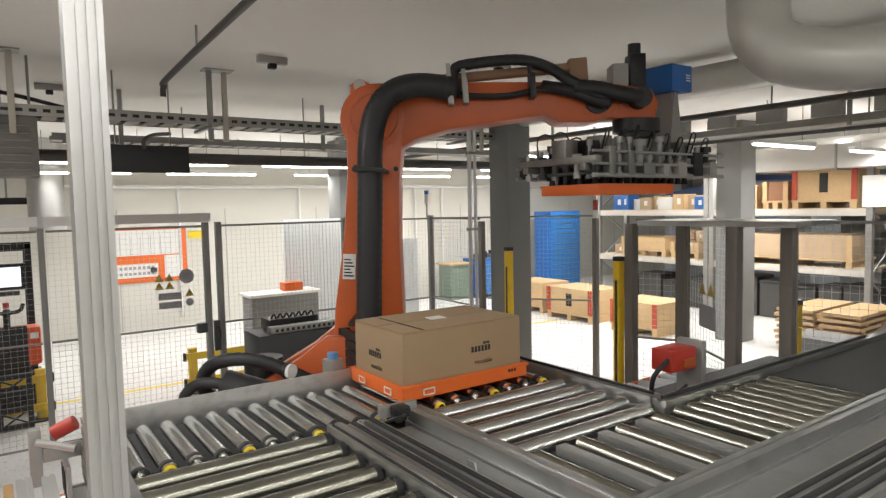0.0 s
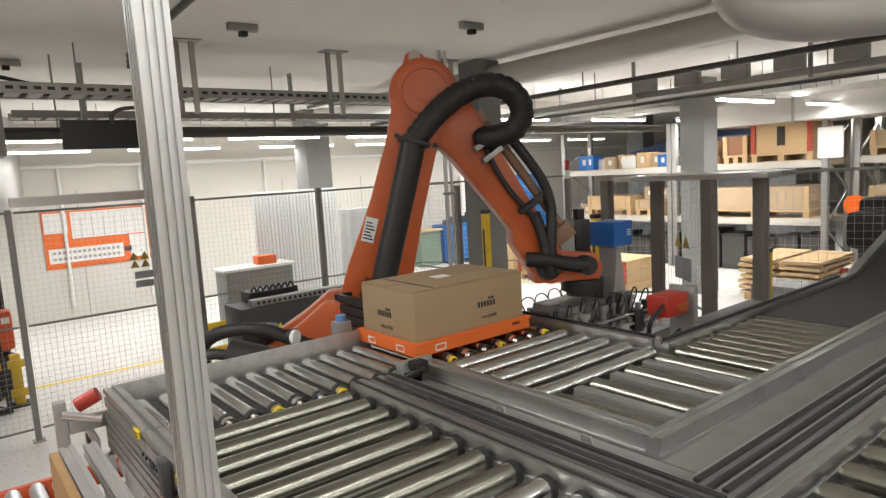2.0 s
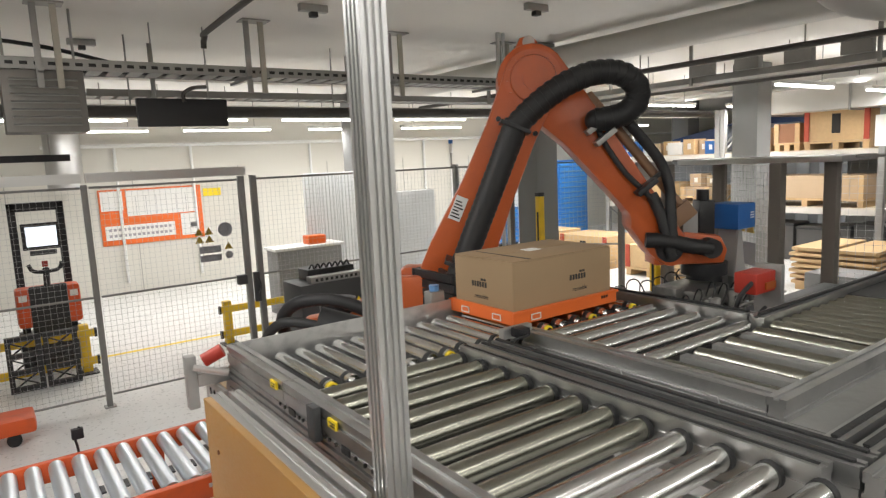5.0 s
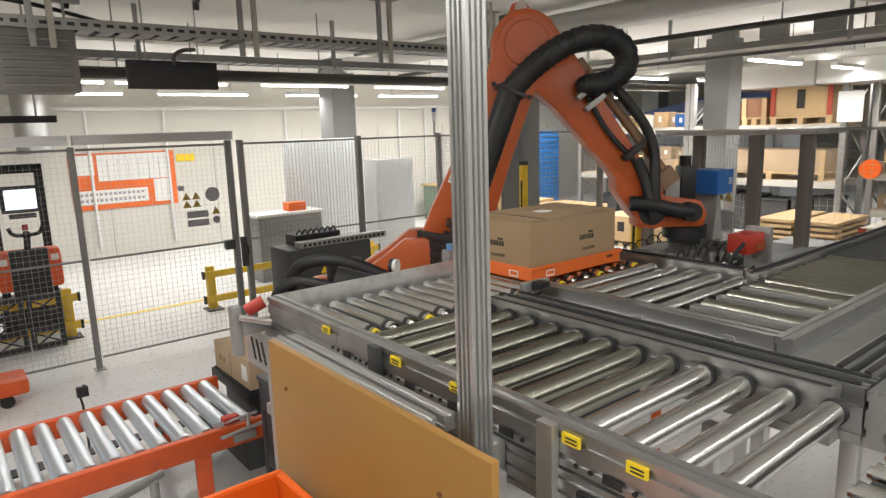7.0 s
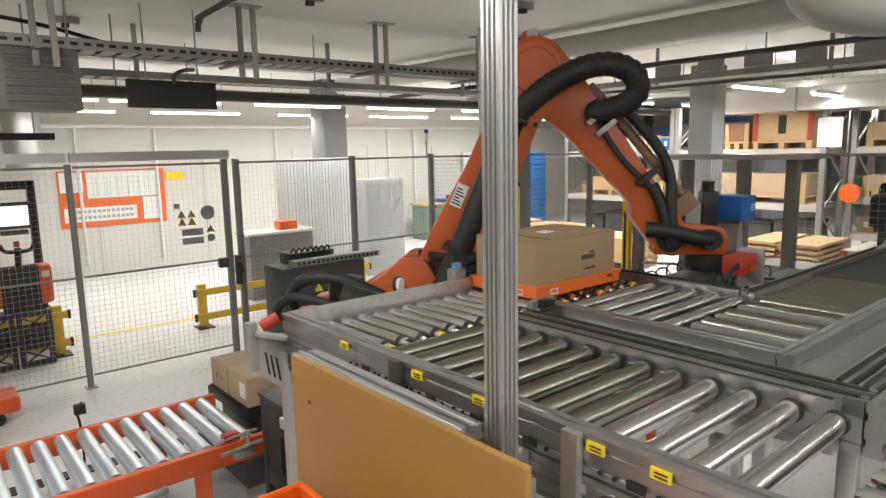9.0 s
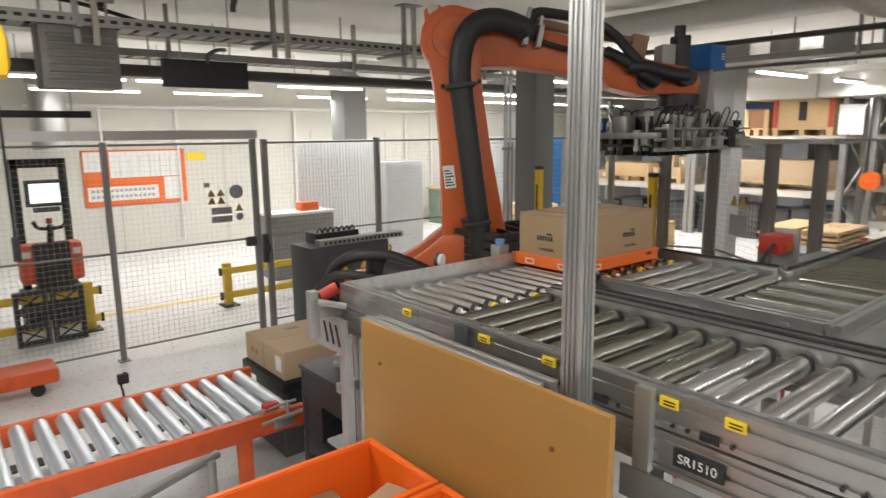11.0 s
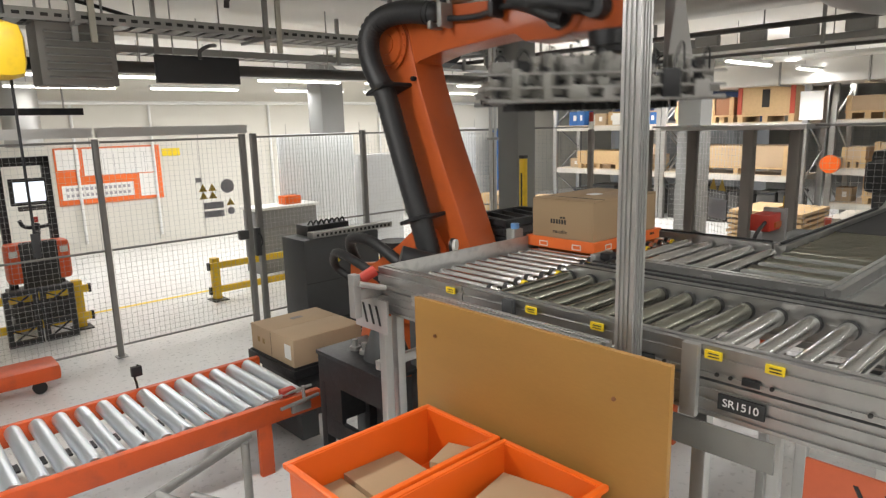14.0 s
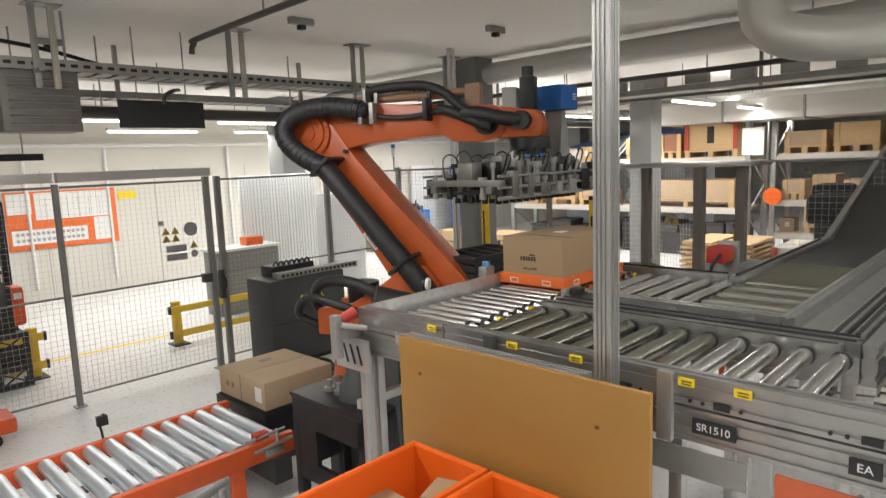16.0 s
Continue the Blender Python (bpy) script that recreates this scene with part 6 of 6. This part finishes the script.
# blue machine behind the racks
ob = thing("blue_machine", (15.5, 8.6, 0), "large dark blue machine with a grey drum", "machine")
prism_bm = B()
prism(prism_bm, [(6.8, 2.0), (10.6, 2.0), (10.6, 2.45), (8.0, 2.95), (6.8, 2.75)], "x", 14.6, 16.0, bevel=0.03)
part("hood", prism_bm, DBLUE, ob)
bm = B()
cyl(bm, (14.3, 7.2, 2.4), (14.3, 9.0, 2.4), 0.28, 28)
part("drum", bm, mat("drum_grey", (0.35, 0.37, 0.42), 0.35, 0.4), ob)
part("frame", boxed(14.6, 6.9, 0, 16.0, 10.5, 2.0, bevel=0.02), mat("machine_grey", (0.20, 0.21, 0.22), 0.6), ob)
part("cradle", boxed(14.0, 7.1, 0, 14.6, 9.1, 2.12, bevel=0.02), MATS["machine_grey"], ob)

# ---- overhead: lamps, trays, pipes ----
def tube_lamp(x, y, z, length, along="x", group="fluorescent lamps"):
    ob = thing("ceiling_lamp", (x, y, z), "long white fluorescent lamp hung under the ceiling; unseen nearer rows are added", "lamp", group)
    h = length / 2
    if along == "x":
        part("housing", boxed(x - h, y - 0.05, z + 0.03, x + h, y + 0.05, z + 0.08, bevel=0.006), WHITE, ob)
        part("tube", boxed(x - h + 0.02, y - 0.035, z, x + h - 0.02, y + 0.035, z + 0.029, bevel=0.008), TUBE, ob)
    else:
        part("housing", boxed(x - 0.05, y - h, z + 0.03, x + 0.05, y + h, z + 0.08, bevel=0.006), WHITE, ob)
        part("tube", boxed(x - 0.035, y - h + 0.02, z, x + 0.035, y + h - 0.02, z + 0.029, bevel=0.008), TUBE, ob)
    for s in (-0.6, 0.6):
        bm = B()
        px, py = (x + s * h, y) if along == "x" else (x, y + s * h)
        cyl(bm, (px, py, z + 0.08), (px, py, CZ), 0.006, 6)
        part("hanger", bm, GALV, ob)


for y, z, xs in ((11.3, 2.86, (1.2, 3.2, 5.4, 7.4, 9.6, 11.6, 13.8)), (9.6, 2.90, (0.6, 2.2, 4.2, 6.2, 8.4)), (4.42, 2.93, (8.55, 11.2, 13.8, 16.4)), (7.2, 2.95, (7.0, 9.6, 12.2))):
    for x in xs:
        tube_lamp(x, y, z, 1.5)
# unseen lamp rows behind the camera, added to brighten the near conveyors
for y in (-1.6, -4.0):
    for x in (-4.0, 0.0, 4.0, 8.0):
        tube_lamp(x, y, 3.2, 1.5)
# unseen row above the camera, added for light on the near rollers
for x in (-3.2, -1.2, 0.8):
    tube_lamp(x, 0.1, 3.3, 1.5)
# unseen lamps off to the left, added to lift the low orange conveyor
for x in (-2.4, -0.8):
    tube_lamp(x, 3.3, 3.32, 1.5)

# area lights along the rows; the last four belong to the added unseen rows
LAMPS = [(2.5, 11.3, 2.84, 5.0, 0.12, 95), (9.0, 11.3, 2.84, 8.0, 0.12, 220), (3.0, 9.6, 2.88, 5.5, 0.12, 90), (12.5, 4.42, 2.91, 9.0, 0.12, 320), (9.6, 7.2, 2.93, 6.5, 0.12, 300), (2.0, -1.6, 3.18, 12.0, 0.12, 160), (2.0, -4.0, 3.18, 12.0, 0.12, 90), (-1.0, 0.1, 3.28, 6.0, 0.12, 62), (-1.6, 3.3, 3.30, 3.2, 0.12, 105)]
# added up-facing lights brighten the ceiling as the tubes' upward light, unseen rows included
for x, y, z, sx, sy, watts in LAMPS:
    if z < 3.0:
        lamp(x, y, z + 0.10, sx, sy, watts * 0.19, tip=180)
    elif y > -3:
        lamp(x, y, z - 0.06, sx, sy, watts * 0.10, tip=180)
for a in LAMPS:
    lamp(*a)

# perforated cable tray on hangers
cable_tray = thing("cable_tray", (1.0, 6.2, 3.0), "galvanised perforated cable tray hung from the ceiling", "cable tray")
TY, TZ = 6.12, 3.02
for y in (TY - 0.16, TY + 0.16):
    part("side_rail", boxed(-4.5, y - 0.005, TZ, 5.4, y + 0.005, TZ + 0.085), GALV, cable_tray)
bm = B()
for k in range(66):
    box(bm, -4.5 + 0.15 * k, TY - 0.155, TZ + 0.004, -4.4 + 0.15 * k, TY + 0.155, TZ + 0.012)
tagged(part("perforated_floor", bm, GALV, cable_tray), kind="stuff")
bm = B()
for k in range(110):
    box(bm, -4.5 + 0.09 * k, TY - 0.1665, TZ + 0.03, -4.45 + 0.09 * k, TY - 0.1645, TZ + 0.055)
tagged(part("perforation", bm, RUBBER, cable_tray), kind="stuff")
bm = B()
for k in range(4):
    cyl(bm, (-4.5, TY - 0.1 + 0.06 * k, TZ + 0.03), (5.4, TY - 0.09 + 0.06 * k, TZ + 0.03), 0.014, 8)
part("cable", bm, HOSE, cable_tray)
for x in (-1.9, 0.12, 1.70, 3.15, 4.6):
    for dx in (0, 0.13):
        part("hanger", boxed(x + dx - 0.022, TY - 0.20, TZ - 0.14, x + dx + 0.022, TY - 0.17, CZ - 0.005, bevel=0.002), GALV if dx == 0 else mat("pale_post", (0.45, 0.43, 0.36), 0.6), cable_tray)
    part("head_plate", boxed(x - 0.05, TY - 0.26, CZ - 0.012, x + 0.20, TY - 0.10, CZ - 0.001), GALV, cable_tray)
    part("cross_arm", boxed(x - 0.02, TY - 0.30, TZ - 0.03, x + 0.02, TY + 0.30, TZ - 0.002, bevel=0.002), GALV, cable_tray)
bm = B()
tube(bm, [(-2.2, TY + 0.02, TZ + 0.10), (-0.6, TY, TZ + 0.22), (0.1, TY, TZ + 0.20), (0.8, TY + 0.02, TZ + 0.06)], 0.016, 8)
part("loose_cable", bm, HOSE, cable_tray)
second_tray = thing("cable_tray", (3.0, 7.4, 2.9), "second galvanised cable tray further back", "cable tray")
for y in (7.35, 7.65):
    part("side_rail", boxed(0.6, y - 0.005, 2.98, 9.5, y + 0.005, 3.05), GALV, second_tray)
bm = B()
for k in range(60):
    box(bm, 0.6 + 0.15 * k, 7.355, 2.985, 0.7 + 0.15 * k, 7.645, 2.992)
tagged(part("perforated_floor", bm, GALV, second_tray), kind="stuff")
for x in (1.2, 3.4, 5.6, 8.2):
    part("hanger", boxed(x - 0.02, 7.30, 2.95, x + 0.02, 7.34, CZ, bevel=0.002), GALV, second_tray)

# hanging dark display, air heater, hoist
ob = thing("hanging_display", (1.21, 6.37, 2.6), "black switched-off display panel hung from the ceiling", "display")
part("panel", boxed(0.835, 6.33, 2.62, 1.605, 6.39, 2.86, bevel=0.004), BLACKP, ob)
for x in (1.0, 1.45):
    bm = B()
    cyl(bm, (x, 6.36, 2.86), (x, 6.36, CZ), 0.007, 8)
    part("rod", bm, GALV, ob)
heater = thing("air_heater", (0.2, 6.2, 2.5), "grey louvred air heater hung under the cable tray", "heater")
part("case", boxed(-0.13, 5.98, 2.56, 0.41, 6.30, 3.02, bevel=0.01), mat("heater_case", (0.20, 0.19, 0.175), 0.5, 0.4, vary=0.15, scale=6), heater)
for k in range(7):
    bm = B()
    prism(bm, [(5.945, 2.605 + 0.055 * k), (5.979, 2.62 + 0.055 * k), (5.979, 2.627 + 0.055 * k), (5.945, 2.612 + 0.055 * k)], "x", -0.08, 0.36)
    part("louvre", bm, mat("louvre_grey", (0.30, 0.30, 0.28), 0.5, 0.4), heater)
for x in (-0.09, 0.37):
    bm = B()
    cyl(bm, (x, 6.1, 3.02), (x, 6.1, CZ), 0.01, 8)
    part("rod", bm, GALV, heater)
hoist = thing("chain_hoist", (-0.42, 4.6, 2.4), "yellow hoist body with a hanging black cable", "hoist")
part("body", boxed(-0.73, 4.47, 2.49, -0.48, 4.72, 2.80, bevel=0.09), YELLOW, hoist)
bm = B()
cyl(bm, (-0.56, 4.6, 2.84), (-0.56, 4.6, CZ), 0.015, 8)
cyl(bm, (-0.56, 4.6, 1.62), (-0.56, 4.6, 2.50), 0.008, 8)
part("chain", bm, BLACKM, hoist)
part("pendant", boxed(-0.58, 4.585, 1.50, -0.54, 4.615, 1.64, bevel=0.006), BLACKP, hoist)
bm = B()
box(bm, -3.0, 6.9, 2.36, 0.35, 6.96, 2.42, bevel=0.004)
ob = solo("dark_beam", bm, BLACKM, "thin dark beam above the fence", "beam")
bm = B()
cyl(bm, (0.2, 6.93, 2.42), (0.2, 6.93, CZ), 0.008, 8)
part("rod", bm, GALV, ob)


def pipe_run(pts, r, material, label, hang=()):
    bm = B()
    tube(bm, pts, r, 14)
    ob = solo("ceiling_pipe", bm, material, label, "pipe")
    for x, y, z in hang:
        bm = B()
        cyl(bm, (x, y, z), (x, y, CZ), 0.008, 8)
        part("hanger", bm, GALV, ob)
    return ob


pipe_run([(-4, 6.95, 2.80), (0.4, 6.95, 2.80), (0.5, 6.95, 2.80), (10.5, 6.95, 2.80)], 0.055, DPIPE, "dark pipe along the hall", ((0.9, 6.95, 2.85), (3.0, 6.95, 2.85), (6.0, 6.95, 2.85)))
pipe_run([(-4, 8.2, 2.86), (12, 8.2, 2.86)], 0.03, WHITE, "white pipe along the hall", ((2, 8.2, 2.88), (7, 8.2, 2.88)))
pipe_run([(1.30, 5.85, 3.22), (1.30, 5.80, 3.30), (1.28, 5.4, 3.33), (1.15, 1.5, 3.33), (1.1, -2.0, 3.33)], 0.024, DPIPE, "thin dark sprinkler pipe under the ceiling", ((1.26, 4.6, 3.35), (1.15, 1.5, 3.35)))
pipe_run([(1.22, 6.3, 2.83), (1.22, 6.3, 2.90), (1.3, 6.3, 2.95), (1.5, 6.6, 3.0)], 0.018, DPIPE, "short bent pipe above the display")
pipe_run([(5.9, 9.5, 3.10), (5.9, 3.0, 3.10), (5.9, -2.0, 3.10)], 0.030, DPIPE, "dark sprinkler pipe across the hall", ((5.9, 7.5, 3.12), (5.9, 5.0, 3.12), (5.9, 3.2, 3.12)))
pipe_run([(7.4, 10.0, 2.98), (7.4, -2.0, 2.98)], 0.022, DPIPE, "thin dark pipe across the hall", ((7.4, 6, 3.0), (7.4, 3.0, 3.0)))
pipe_run([(9.3, 10.0, 3.2), (9.3, -2.0, 3.2)], 0.06, GALV, "grey pipe across the hall", ((9.3, 6, 3.2),))
pipe_run([(10.2, 10.0, 3.1), (10.2, -2.0, 3.1)], 0.05, DUCT, "pale insulated pipe across the hall", ((10.2, 6, 3.1),))
pipe_run([(5.2, 10.0, 3.30), (5.2, 2.2, 3.30), (5.2, -3.0, 3.30)], 0.135, DUCT, "pale insulated pipe under the ceiling", ((5.2, 6.5, 3.3), (5.2, 2.0, 3.3)))
pipe_run([(3.02, 1.75, 3.48), (3.02, 1.75, 3.2), (3.02, 1.70, 2.98), (3.10, 1.50, 2.88), (3.3, 1.2, 2.87), (4.0, 0.2, 2.87), (5.2, -1.4, 2.87)], 0.135, DUCT, "thick pale duct that drops and turns under the ceiling")
right_tray = thing("cable_tray", (6.9, 3.5, 2.9), "galvanised cable tray across the hall with small boxes", "cable tray")
for x in (6.75, 7.05):
    part("side_rail", boxed(x - 0.005, -2, 2.98, x + 0.005, 8.5, 3.05), GALV, right_tray)
part("floor_sheet", boxed(6.755, -2, 2.982, 7.045, 8.5, 2.988), GALV, right_tray)
for k in range(6):
    y = 4.6 - 0.55 * k
    part("junction_box", boxed(6.68, y, 3.05, 6.78, y + 0.28, 3.20, bevel=0.006), GALV, right_tray)
for y in (1.2, 2.9, 4.9, 6.8):
    part("hanger", boxed(6.72, y - 0.02, 2.95, 6.745, y + 0.02, CZ, bevel=0.002), GALV, right_tray)
beam = solo("ceiling_beam", boxed(X0, 8.9, CZ - 0.16, X1, 9.2, CZ - 0.002, bevel=0.01), CEIL, "painted concrete beam under the ceiling", "beam", "structure")
air_duct = thing("air_duct", (12.25, 2.2, 2.75), "broad grey air duct with flanged joints above the racks", "duct")
for k in range(6):
    y = -2 + 1.42 * k
    part("section", boxed(11.5, y, 2.75, 13.0, y + 1.40, 3.15, bevel=0.02), DUCT, air_duct)
    part("flange", boxed(11.47, y + 1.385, 2.72, 13.03, y + 1.415, 3.18, bevel=0.004), GALV, air_duct)
for y in (-1.0, 2.0, 5.0):
    for x in (11.6, 12.9):
        bm = B()
        cyl(bm, (x, y, 3.15), (x, y, CZ), 0.008, 8)
        part("hanger", bm, GALV, air_duct)
for x, y in ((2.0, 5.2), (3.7, 4.4), (0.6, 7.3)):
    ob = thing("ceiling_bracket", (x, y, CZ), "small dark bracket fixed to the ceiling", "bracket")
    part("plate", boxed(x - 0.12, y - 0.03, CZ - 0.06, x + 0.12, y + 0.03, CZ - 0.002, bevel=0.004), GALV, ob)
    part("knob", boxed(x - 0.03, y - 0.03, CZ - 0.10, x + 0.03, y + 0.03, CZ - 0.0605, bevel=0.004), BLACKP, ob)

motions()
